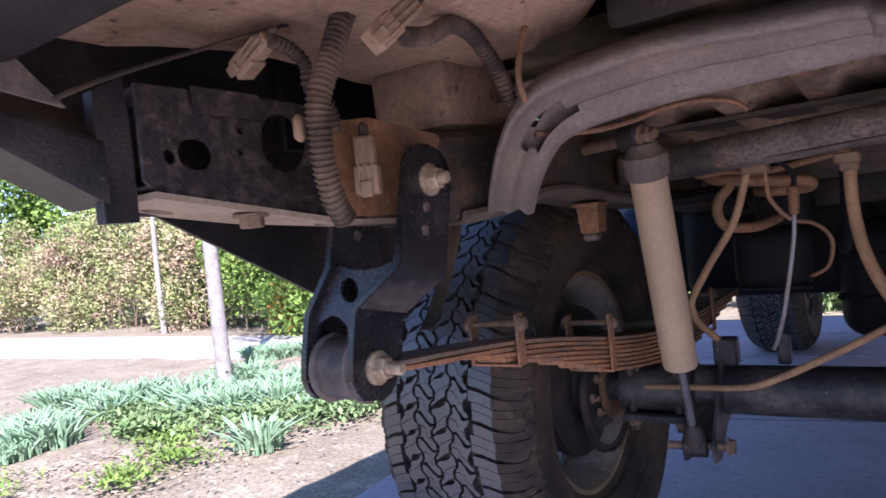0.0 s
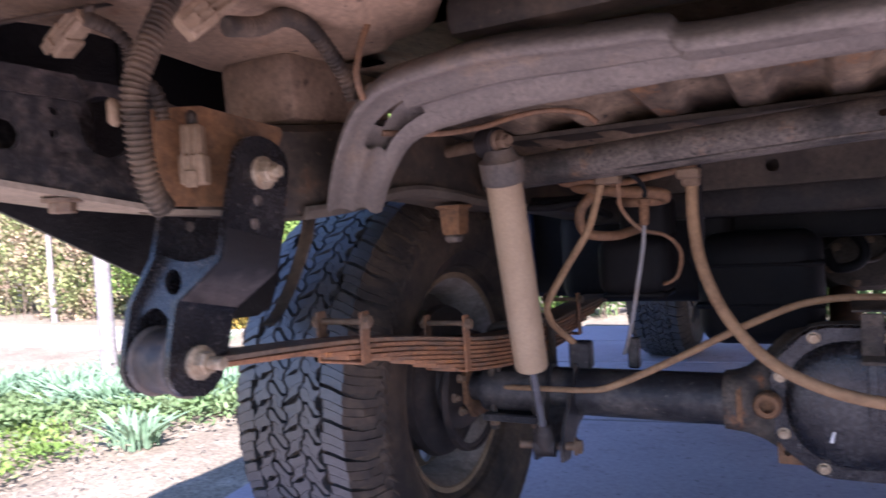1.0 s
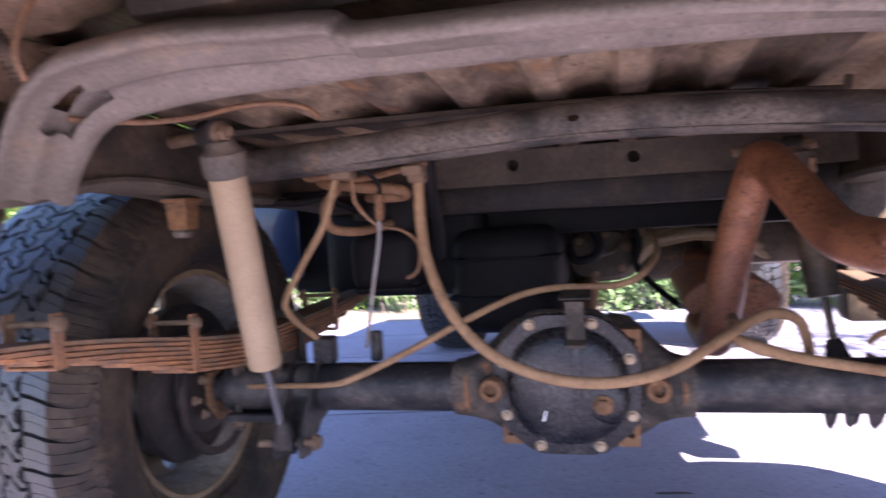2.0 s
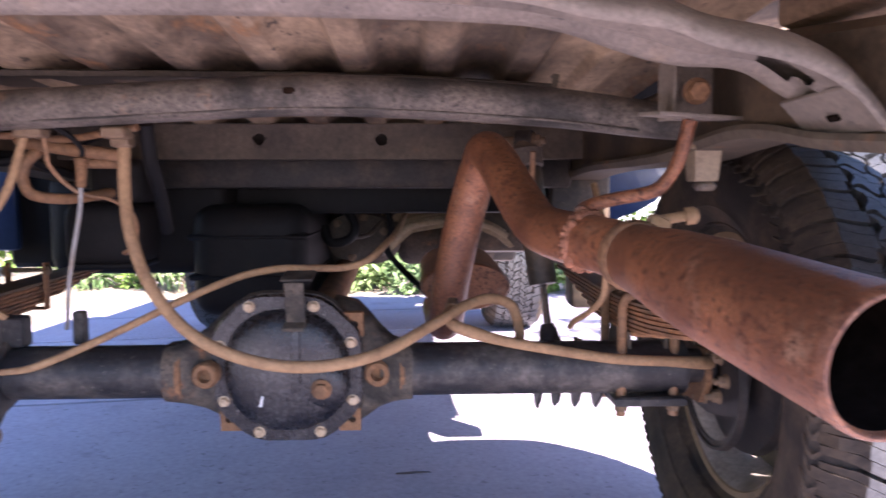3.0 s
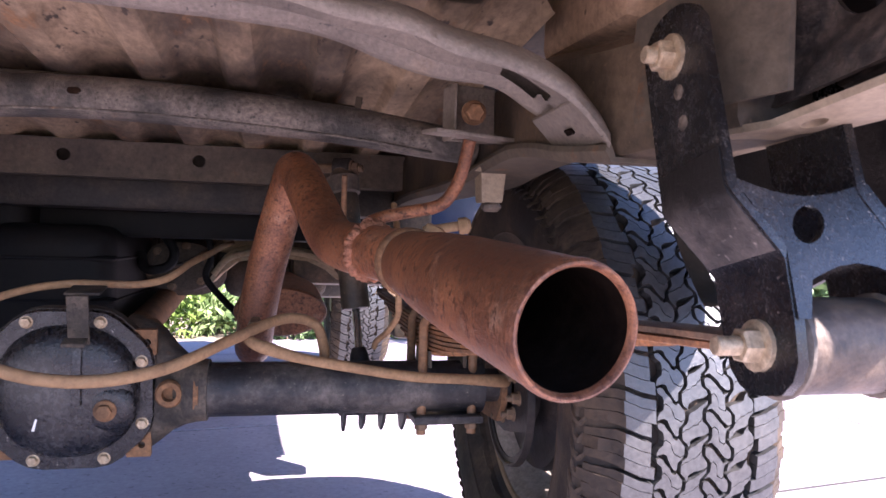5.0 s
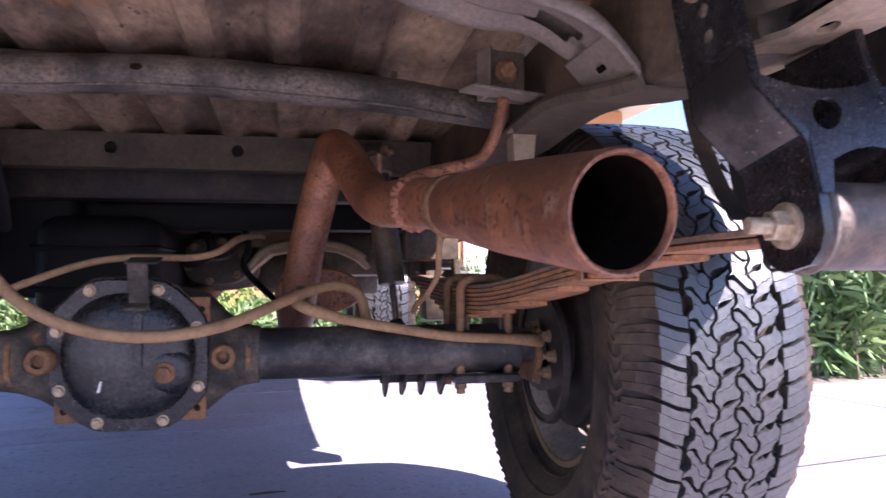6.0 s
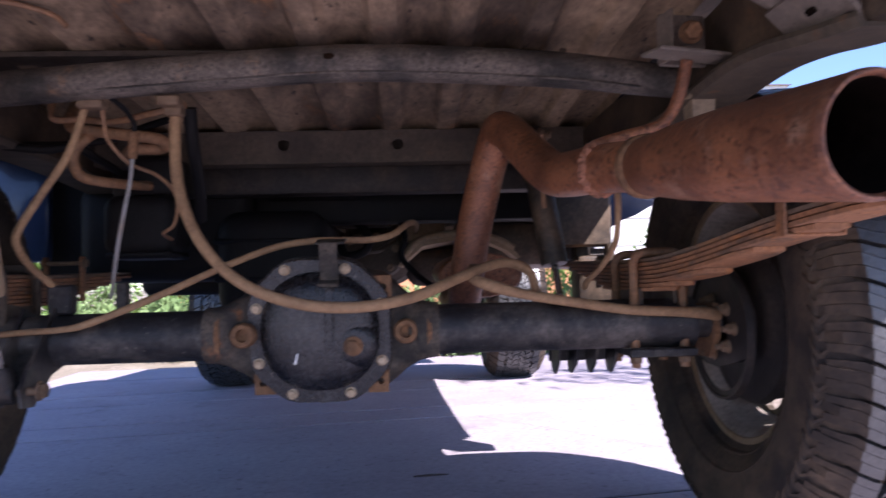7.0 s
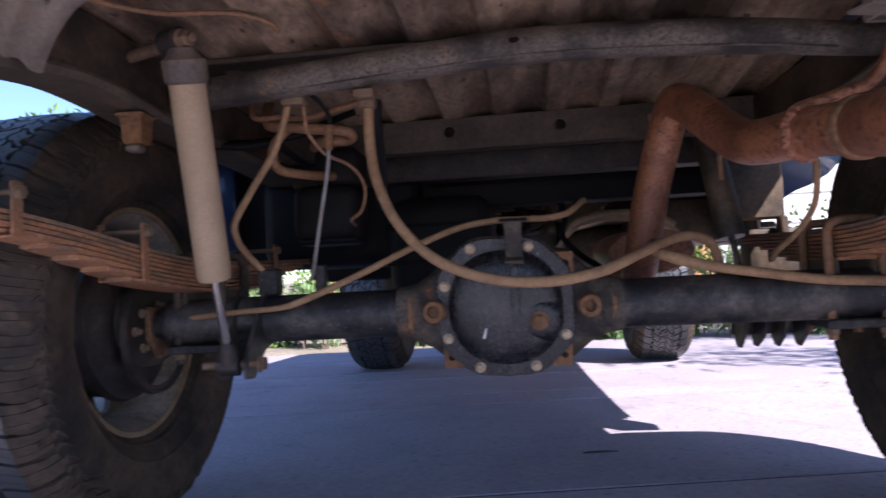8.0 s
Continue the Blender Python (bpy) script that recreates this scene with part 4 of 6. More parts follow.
        # pairs of slanting ribs on the upper sidewall
        for k, (r0, r1) in enumerate(((0.366, 0.338), (0.362, 0.344))):
            for uu in (u0 + 0.008 + k * 0.028,):
                q = []
                for j in range(5):
                    r = r0 + (r1 - r0) * j / 4
                    x = np.interp(r, [0.318, 0.352, 0.377], [0.1455, 0.1425, 0.129])
                    w = (uu + 0.010 * abs(j - 1.2)) / R
                    hgt = 0.0035 if 0 < j < 4 else 0.0008
                    q.append([(s * (x - 0.004), math.sin(w + d) * (r), math.cos(w + d) * r) if lowv else (s * (x + hgt), math.sin(w + d) * r, math.cos(w + d) * r) for d, lowv in ((-0.011, 1), (-0.008, 0), (0.008, 0), (0.011, 1))])
                side_lugs.loft(q)

    for i in range(n_pitch):
        for s in (-1, 1):
            shoulder(s, (i + (0 if s > 0 else 0.45)) * pitch, i % 2)
    row(-0.0625, -0.0310, 0.30, True, 0.2, 0.55)
    row(-0.0310, 0.0, 0.0, False, 0.55, 0.05)
    row(0.0, 0.0310, 0.62, True, 0.05, 0.7)
    row(0.0310, 0.0625, 0.18, False, 0.7, 0.35)
    # draw everything beyond the bead in to the worn height
    for g in (carcass, tread, side_lugs):
        for k, (x, y, z) in enumerate(g.v):
            r = math.hypot(y, z)
            if r > 0.231:
                q = (0.231 + (r - 0.231) * 0.9) / r
                g.v[k] = (x * 1.05, y * q, z * q)
    return carcass, tread, side_lugs


CARC, TREADG, SIDEG = tyre_geo()
me_carc = mesh_of("tyre", CARC, RUBBER, (0, 0, 0), 30)
me_tread = mesh_of("tread", TREADG, TREAD, (0, 0, 0), 30)
me_sidelug = mesh_of("sidewall_ribs", SIDEG, RUBBER, (0, 0, 0), 30)
g = Geo().lathe([(-0.096, 0.216), (-0.101, 0.2085), (-0.090, 0.200), (-0.078, 0.192), (0.0, 0.176), (0.03, 0.176), (0.08, 0.19), (0.1, 0.205), (0.103, 0.214), (0.099, 0.216),
                 (0.095, 0.205), (0.078, 0.195), (0.03, 0.180), (0.0, 0.180), (-0.078, 0.197), (-0.091, 0.206)], (0, 0, 0), (1, 0, 0), 64, closed=True)
me_rim = mesh_of("rim", g, RIM_BARREL, (0, 0, 0))
g = Geo().lathe([(-0.095, 0.2175), (-0.0995, 0.2215), (-0.104, 0.2205), (-0.1055, 0.2155), (-0.1045, 0.209), (-0.101, 0.2065), (-0.0985, 0.2095)], (0, 0, 0), (1, 0, 0), 72, closed=True)
me_lip = mesh_of("rim_lip", g, RIM_LIP, (0, 0, 0))
win = []
for k in range(8):
    w = 2 * math.pi * (k + 0.35) / 8
    c = (0.149 * math.cos(w), 0.149 * math.sin(w))
    win.append([(c[0] + 0.024 * math.cos(w + 2 * math.pi * q / 10) * (0.9 if q in (0, 5) else 1), c[1] + 0.027 * math.sin(w + 2 * math.pi * q / 10)) for q in range(10)])
g = Geo().plate(ring(0, 0, 0.178, n=48), win, 0.012, lambda u, v, w: (-0.026 + w + 0.03 * math.cos(min(1, math.hypot(u, v) / 0.18) * math.pi / 2), u, v))
me_disc = mesh_of("wheel_disc", g, RIM, (0, 0, 0))
g = Geo().lathe([(-0.112, 0.03), (-0.110, 0.072), (-0.098, 0.080), (-0.094, 0.118), (-0.086, 0.130), (-0.084, 0.148), (-0.070, 0.153), (-0.062, 0.146), (-0.02, 0.142), (-0.015, 0.10)], (0, 0, 0), (1, 0, 0), 48)
me_drum = mesh_of("brake_drum", g, DRUM, (0, 0, 0))
# dust shield with a dark opening in its lower half
SC = (-0.010, -0.022)
gape = [(SC[0] + 0.104 * math.cos(w), SC[1] + 0.104 * math.sin(w)) for w in [radians(202 + 136 * k / 14) for k in range(15)]] + [(0.085, -0.072), (0.045, -0.084), (0.0, -0.086), (-0.04, -0.078)]
g = Geo().plate(ring(SC[0], SC[1], 0.116, n=44), [gape], 0.003, lambda u, v, w: (-0.134 + w, u, v))
g.lathe([(-0.135, 0.112), (-0.138, 0.114), (-0.138, 0.118), (-0.126, 0.120), (-0.126, 0.116)], (0, SC[0], SC[1]), (1, 0, 0), 44, closed=True)
me_shield = mesh_of("dust_shield", g, DRUM, (0, 0, 0))


def wheel(side, half, y, z, spin, drum=True):
    at = empty("wheel", (X(side, half), y, z), truck)
    tagged(at, "all-terrain tyre on a dusty steel wheel")
    for nm, me in (("tyre", me_carc), ("tread", me_tread), ("sidewall_ribs", me_sidelug), ("rim", me_rim), ("rim_lip", me_lip), ("wheel_disc", me_disc), ("brake_drum", me_drum), ("dust_shield", me_shield)):
        if nm in ("brake_drum", "dust_shield") and not drum:
            continue
        ob = new(nm, me)
        place(ob, at, AT[at.name])
        ob.rotation_euler = (radians(spin), 0, 0 if side > 0 else math.pi)
        if nm in ("tread", "sidewall_ribs"):
            tagged(ob, kind="stuff")
        if nm in ("brake_drum", "dust_shield"):
            ob.rotation_euler[0] = 0
    return at


wheel(-1, 0.816, 0.010, 0.407, 29)
wheel(1, 0.822, 0.006, 0.404, 40)
for sd, hx in ((-1, 0.815), (1, 0.70)):
    wheel(sd, hx, 2.72, 0.398 + ground_z(2.7), 73)
# ---- crossmembers and underbody ----
# pressed rear crossmember: x from the middle, rear edge z, front edge z
CM = [(-0.553, 0.745, 0.742), (-0.545, 0.775, 0.765), (-0.53, 0.812, 0.795), (-0.505, 0.848, 0.826), (-0.465, 0.870, 0.844), (-0.41, 0.878, 0.853), (-0.34, 0.884, 0.858), (-0.24, 0.878, 0.861), (-0.165, 0.873, 0.864),
      (-0.14, 0.860, 0.865), (0.0, 0.858, 0.866), (0.15, 0.853, 0.864), (0.28, 0.840, 0.861), (0.34, 0.828, 0.854), (0.40, 0.820, 0.833), (0.44, 0.806, 0.824), (0.505, 0.794, 0.815), (0.55, 0.774, 0.786), (0.578, 0.748, 0.768), (0.588, 0.736, 0.755)]


def rear_crossmember():
    lower, rows = [], smooth_rows(CM, 6)
    for x, zr, zf in rows:
        t = min(1, ((0.56 if x < 0 else 0.583) - abs(x)) / 0.12)
        yr, yf = -0.592 + 0.01 * (1 - t), -0.452 - 0.02 * (1 - t)
        k = 0.25 + 0.75 * t  # the pressing flattens towards the feet
        q = (yf - yr) / 0.14

        def at(d):
            return yr + d * q

        def low(d):
            return zr + (zf - zr) * d / 0.14
        prof = [(at(-0.003), zr + 0.009), (at(-0.004), zr), (at(0.001), zr - 0.004), (at(0.009), low(0.009) - 0.001 * k), (at(0.026), low(0.026) + 0.007 * k), (at(0.046), low(0.046) + 0.004 * k), (at(0.055), low(0.055) - 0.004 * k),
                (at(0.064), low(0.064) - 0.003 * k), (at(0.077), low(0.077) + 0.011 * k), (at(0.090), low(0.090) + 0.015 * k), (at(0.101), low(0.101) + 0.006 * k), (at(0.110), low(0.110) - 0.007 * k), (at(0.122), low(0.122) - 0.011 * k),
                (at(0.133), low(0.133) - 0.008 * k), (at(0.142), zf), (at(0.143), zf + 0.014), (at(0.10), low(0.10) + 0.034), (at(0.02), zr + 0.026)]
        lower.append([(XC + x, a, b) for a, b in prof])
    g = Geo().loft(lower)
    n, keep = len(lower[0]), []
    for i, (x, zr, zf) in enumerate(rows[:-1]):
        inside = (0.470 < -x < 0.523) or (0.486 < x < 0.541)
        for c in range(n):
            # one opening in each foot, right through the pressing
            if inside and (5 <= c <= 9 or c == 16):
                continue
            keep.append(g.f[i * n + c])
    g.f = keep + g.f[(len(rows) - 1) * n:]
    part("rear_crossmember", g, CROSS, truck, "dusty grey pressed-steel crossmember with curved ends", 60)


rear_crossmember()
for sd in (1,):
    foot = part("crossmember_foot", Geo().box((X(sd, 0.571), -0.525, 0.758), (0.05, 0.118, 0.004), (0, 46 * sd, 0), 0.002), CROSS, truck)
    # the slot's shade, painted as a near-black sliver on the foot
    part("slot", Geo().box((X(sd, 0.570), -0.530, 0.7535), (0.007, 0.016, 0.003), (0, 46 * sd, 0), 0.001), SOOT_HOLE_SHADE, foot)
# worn round cross tube
part("tube_bracket", Geo().box((-0.515, -0.11, 0.80), (0.05, 0.05, 0.06), bevel=0.008), FRAME, truck)
pts = [(-0.50, -0.102, 0.800), (-0.47, -0.106, 0.802), (-0.3, -0.125, 0.808), (-0.12, -0.14, 0.816), (0.05, -0.15, 0.823), (0.2, -0.155, 0.820), (0.4, -0.16, 0.807), (0.53, -0.16, 0.792), (0.6, -0.16, 0.784)]
bar = part("cross_tube", Geo().tube(pts, [0.0275, 0.0275, 0.028, 0.0285, 0.0285, 0.0285, 0.0275, 0.026, 0.024], 24, 5), BAR, truck, "worn black round crossmember tube")
# no real opening: a near-black plate paints the hole's inner shade
part("tube_hole", Geo().plate(slot(0.056, 0.826, 0.0085, 0.0045), [], 0.002, lambda u, v, w: (u, -0.177 - w, v)), SOOT_HOLE_SHADE, bar)
part("tube_seam", Geo().tube([(x, y - 0.021, z - 0.0195) for x, y, z in pts[2:8]], 0.0018, 6, 5), BAR, bar)
g = Geo().box((-0.197, -0.125, 0.774), (0.034, 0.03, 0.016), bevel=0.003).box((-0.197, -0.104, 0.766), (0.026, 0.026, 0.022), bevel=0.003)
part("hose_clip", g, BOLT_DARK, bar)
g = Geo().box((-0.325, -0.105, 0.776), (0.04, 0.03, 0.014), bevel=0.003)
part("hose_clip", g, BOLT_DARK, bar)

# holed crossmember and the darker ones beyond it
g = Geo().plate([(-0.56, 0.761), (0.56, 0.761), (0.56, 0.833), (-0.56, 0.833)], [ring(-0.110, 0.802, 0.0132), ring(0.150, 0.801, 0.0132)], 0.004, lambda u, v, w: (u + (XC if abs(u) > 0.3 else 0), 0.381 + w, v))
hc = part("holed_crossmember", g, FRAME_TAN, truck, "dusty crossmember with two round holes")
for c, q in (((XC, 0.411, 0.762), (1.12, 0.056, 0.004)), ((XC, 0.411, 0.8335), (1.12, 0.056, 0.004)), ((XC, 0.441, 0.797), (1.12, 0.004, 0.068))):
    part("flange", Geo().box(c, q, bevel=0), FRAME_TAN, hc)
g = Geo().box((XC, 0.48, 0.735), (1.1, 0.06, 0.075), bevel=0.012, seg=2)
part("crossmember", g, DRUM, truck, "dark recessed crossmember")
g = Geo().box((XC, 0.62, 0.69), (1.06, 0.08, 0.105), bevel=0.012, seg=2).box((-0.06, 0.575, 0.712), (0.26, 0.02, 0.03), bevel=0.01)
part("crossmember", g, PLASTIC, truck, "black lower crossmember")

# ribbed bed floor
def bed_floor():
    """Pressed floor: ribs that hang down to the cross rails, flat channels between them."""
    ys = [-0.455, -0.33, -0.2, -0.085, 0.1, 0.25, 0.381, 0.6, 0.9, 1.3]
    period, prof = 0.121, []
    x = -0.12 - 5 * period
    while x < 0.62:
        for dx, z in ((0.0, 0.0), (0.030, 0.0), (0.038, 0.002), (0.045, 0.009), (0.051, 0.016), (0.059, 0.0195), (0.070, 0.0205), (0.090, 0.0205), (0.101, 0.0195), (0.109, 0.016), (0.114, 0.009), (0.118, 0.002)):
            prof.append((x + dx, z))
        x += period
    prof = [p for p in prof if abs(p[0] - XC) < 0.60]
    n = len(prof)
    g = Geo()
    verts = [(a, y, b + 0.868 - 0.072 * (y + 0.085)) for y in ys for a, b in prof]
    faces = [(j * n + i, j * n + i + 1, (j + 1) * n + i + 1, (j + 1) * n + i) for j in range(len(ys) - 1) for i in range(n - 1)]
    up = [(a, b, 0.935) for a, b, c in verts]
    m = len(verts)
    faces += [tuple(i + m for i in f[::-1]) for f in faces]
    g.add(verts + up, faces)
    part("bed_floor", g, BED, truck, "ribbed truck bed floor, dusty and rust-stained", 30)


bed_floor()
secs = []
for x, z in ((-0.53, 0.868), (-0.3, 0.868), (0.05, 0.866), (0.2, 0.862), (0.33, 0.855), (0.43, 0.849)):
    secs.append([(x, y, z + d) for y, d in ((-0.092, -0.009), (-0.088, -0.010), (-0.088, -0.004), (0.06, -0.004), (0.06, 0.0), (-0.090, 0.0), (-0.092, -0.002))])
lip = part("bed_rib", Geo().loft(secs), FRAME_TAN, truck, "thin dusty bed cross rib with a folded edge")
part("tab", Geo().box((0.432, -0.090, 0.853), (0.010, 0.006, 0.020), (0, 8, 0), 0.001), FRAME_TAN, lip)
part("tab", Geo().box((0.012, -0.092, 0.861), (0.014, 0.008, 0.010), (0, 0, 0), 0.002), FRAME_TAN, lip)

# rear pan over the rails, with a pressed bulge
def pan_side(side):
    """A pressed panel with a raised middle and a creased border, and a mount box below it."""
    g = Geo()
    secs = []
    for y, z, h0, h1 in ((-1.13, 0.978, 0.36, 0.90), (-1.0, 0.972, 0.36, 0.90), (-0.88, 0.965, 0.36, 0.88), (-0.82, 0.960, 0.37, 0.82), (-0.74, 0.954, 0.38, 0.77), (-0.64, 0.950, 0.39, 0.772), (-0.54, 0.946, 0.41, 0.785), (-0.48, 0.948, 0.45, 0.79), (-0.45, 0.96, 0.48, 0.79), (-0.43, 0.985, 0.50, 0.79)):
        m = (h1 - h0)
        secs.append([(X(side, a), y, b) for a, b in ((h0, z + 0.022), (h0 + 0.02, z + 0.010), (h0 + 0.06, z + 0.007), (h0 + 0.075, z - 0.003), (h0 + 0.5 * m, z - 0.006), (h1 - 0.055, z - 0.004), (h1 - 0.04, z + 0.004), (h1 - 0.012, z + 0.005), (h1, z + 0.014), (h1, 0.99), (h0, 0.99))])
    g.loft(secs)
    p = part("rear_pan", g, PAN, truck, "dust-coated brown rear floor pan", 30)
    g = Geo().box((X(side, 0.665), -0.458, 0.907), (0.12, 0.225, 0.088), (3, 0, 0), 0.014, 2)
    part("body_mount", g, PAN, p, "dusty body mount box")
    g = Geo().box((X(side, 0.52), -0.70, 0.952), (0.24, 0.022, 0.012), (0, 0, 10 * side), 0.005)
    part("pan_rib", g, PAN, p)


for sd in (-1, 1):
    pan_side(sd)
part("rear_floor", Geo().box((XC, -0.76, 0.996), (1.78, 0.72, 0.012), bevel=0.003), FRAME, truck, "dark floor above the crossmember")
part("floor_beam", Geo().box((XC, -0.99, 0.966), (1.3, 0.05, 0.04), bevel=0.012, seg=2), PAN, truck, "dusty tan floor beam")
part("floor_channel", Geo().box((XC, -0.53, 0.945), (0.8, 0.06, 0.05), bevel=0.015, seg=2), FRAME, truck, "dark floor channel above the crossmember")

# ---- exhaust ----
ex = tagged(empty("exhaust", (0.4, -0.2, 0.63), truck), "rusty brown exhaust with a flared tailpipe tip")
path = [(0.268, 0.34, 0.448), (0.274, 0.235, 0.436), (0.278, 0.170, 0.452), (0.286, 0.132, 0.52), (0.30, 0.112, 0.60), (0.322, 0.09, 0.69), (0.334, 0.075, 0.732), (0.342, 0.048, 0.757), (0.352, 0.008, 0.745), (0.366, -0.05, 0.71), (0.384, -0.12, 0.665), (0.396, -0.17, 0.642), (0.41, -0.22, 0.634), (0.425, -0.275, 0.631), (0.448, -0.325, 0.626), (0.468, -0.38, 0.618)]
pipe = part("tailpipe", Geo().tube(path, 0.0335, 26, 5), EXHAUST, ex)
j0, j1 = Vector((0.467, -0.372, 0.619)), Vector((0.520, -0.732, 0.583))
ax = (j1 - j0).normalized()
ln = (j1 - j0).length
tip = [(0, 0.0355), (0.012, 0.037), (0.02, 0.0375), (0.04, 0.0385), (0.10, 0.0440), (0.18, 0.0475), (ln - 0.014, 0.0500), (ln - 0.008, 0.0507), (ln - 0.002, 0.0503), (ln + 0.002, 0.0487), (ln + 0.0025, 0.0470), (ln + 0.001, 0.0452), (ln - 0.004, 0.0440), (ln - 0.02, 0.0436), (0.18, 0.0436), (0.03, 0.034)]
g = Geo()
t_out = Geo().lathe(tip[:13], j0, ax, 44)
t_out.f = t_out.f[:-2]
tp = part("tip", t_out, EXHAUST, ex, "flared rusty tip, open end")
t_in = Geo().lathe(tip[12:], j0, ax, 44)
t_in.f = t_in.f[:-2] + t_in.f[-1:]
part("tip_inside", t_in, SOOT_HOLE_SHADE, tp, "sooty inside of the tip")
wp = Vector((0.433, -0.294, 0.6295))
wd = Vector((0.42, -0.89, -0.1)).normalized()
wa = wd.cross(Vector((0, 0, 1))).normalized()
wb = wd.cross(wa)
loop = []
for k in range(121):
    w = 2 * math.pi * k / 120
    loop.append(wp + (wa * math.cos(w) + wb * math.sin(w)) * 0.0335 + wd * 0.0022 * math.sin(k * 0.6))
g = Geo().tube(loop, [0.0062 + 0.0014 * math.sin(k * 1.55) for k in range(121)], 8, 1)
part("weld", g, WELD, ex, "rough rusty weld bead")
part("clamp", Geo().lathe([(-0.009, 0.0345), (-0.007, 0.0385), (-0.003, 0.0402), (0.008, 0.0405), (0.012, 0.0392), (0.014, 0.0365)], j0, ax, 36), RUST_EAR, ex, "rusty sleeve joint")
g = Geo().box((0.494, -0.368, 0.648), (0.026, 0.016, 0.03), (0, 25, -10), 0.006, 2).tube([(0.485, -0.362, 0.655), (0.54, -0.372, 0.665)], 0.006, 10).lathe([(0, 0.010), (0.010, 0.010), (0.013, 0.007)], (0.526, -0.370, 0.662), (1, -0.2, 0.15), 12)
part("clamp_bolt", g, HOSE, ex, "dusty tan clamp bolt")
g = Geo().tube([(0.555, -0.30, 0.775), (0.548, -0.292, 0.735), (0.538, -0.283, 0.708), (0.52, -0.276, 0.69), (0.48, -0.262, 0.681), (0.455, -0.255, 0.675), (0.437, -0.262, 0.668), (0.43, -0.28, 0.664)], 0.0085, 12, 5)
part("hanger_rod", g, EXHAUST, ex, "bent rusty hanger rod")
g = Geo().loft([[(0.325 + 0.094 * k * math.cos(w), y, 0.494 + 0.05 * k * math.sin(w) + 0.03 * (y - 0.3)) for w in [2 * math.pi * q / 32 for q in range(32)]] for y, k in ((0.300, 0.80), (0.300, 0.93), (0.304, 0.985), (0.312, 1.0), (0.66, 1.0), (0.68, 0.9))])
part("muffler", g, EXHAUST, ex, "oval rusty muffler")
g = Geo().tube([(0.36, 0.68, 0.52), (0.30, 1.1, 0.53), (0.22, 1.7, 0.52), (0.2, 2.3, 0.52)], 0.03, 16, 4)
part("front_pipe", g, EXHAUST, ex)
# hanger plate and track bolt at the right rail
g = Geo().box((0.555, -0.315, 0.7775), (0.12, 0.05, 0.005), (4, 2, 12), 0.001).box((0.53, -0.292, 0.81), (0.005, 0.04, 0.07), (0, 0, 10), 0.002).box((0.565, -0.262, 0.815), (0.07, 0.006, 0.075), (0, 0, 8), 0.002)
hb = part("hanger_plate", g, CROSS, truck, "dusty grey hanger plate with a rusty bolt")
part("bolt", Geo().hexbolt((0.553, -0.322, 0.806), (-0.1, -1, -0.1), 0.012, 0.018, 1.3), RUST_EAR, hb)

# ---- shocks ----
def shock(top, body_top, body_bot, eye, mats, name_label):
    at = tagged(empty("shock_absorber", body_bot, truck), name_label)
    top, a, b, e = (Vector(p) for p in (top, body_top, body_bot, eye))
    d = (a - b).normalized()
    ln = (a - b).length
    part("body", Geo().lathe([(0, 0.018), (0.001, 0.026), (0.006, 0.0275), (ln, 0.0275), (ln + 0.004, 0.024)], b, d, 28), mats[0], at)
    part("dust_sleeve", Geo().lathe([(-0.004, 0.0285), (0.0, 0.0325), (0.032, 0.0335), (0.036, 0.027), (0.05, 0.02)], a - d * 0.012, d, 28), mats[1], at, "dark sleeve at the top")
    part("rod", Geo().tube([b, e + d * 0.012], 0.0075, 14), CHROME, at, "bright chromed piston rod")
    g = Geo().lathe([(-0.019, 0.014), (-0.017, 0.019), (0.017, 0.019), (0.019, 0.014)], e, (1, 0.15, 0), 20).lathe([(0, 0.019), (0.012, 0.02), (0.03, 0.017), (0.042, 0.012)], e + d * 0.0, d, 18)
    part("lower_eye", g, DRUM, at, "black rubber lower eye")
    part("bolt", Geo().tube([e - Vector((0.045, 0.006, 0)), e + Vector((0.055, 0.008, 0))], 0.007, 10).hexbolt(e + Vector((0.05, 0.008, 0)), (1, 0.1, 0), 0.012, 0.012, 1.3), BOLT_DARK, at)
    g = Geo().lathe([(-0.018, 0.016), (-0.016, 0.022), (0.016, 0.022), (0.018, 0.016)], top, (1, -0.45, 0), 20).tube([a, top], 0.017, 14)
    part("upper_eye", g, DRUM, at)
    q = Vector((1, -0.45, 0)).normalized()
    part("bolt", Geo().tube([top - q * 0.11, top + q * 0.02], 0.010, 12).hexbolt(top + q * 0.018, q, 0.013, 0.016, 1.35, 0.008), BOLT_DARK, at, "brown upper shock bolt")
    return at


shock((-0.455, -0.270, 0.838), (-0.443, -0.262, 0.792), (-0.452, -0.169, 0.477), (-0.459, -0.108, 0.329), (SHOCK, SHOCK_DARK), "beige tubular shock absorber with a chromed rod")
shock((0.44, 0.27, 0.79), (0.442, 0.26, 0.75), (0.468, 0.205, 0.51), (0.475, 0.16, 0.40), (FRAME, SHOCK_DARK), "dark dusty shock absorber ahead of the axle")

# ---- hoses and lines ----
def hose(name, pts, r, mat, label, n=12, parent=None):
    return part(name, Geo().tube(pts, r, n, 7), mat, parent or truck, label)


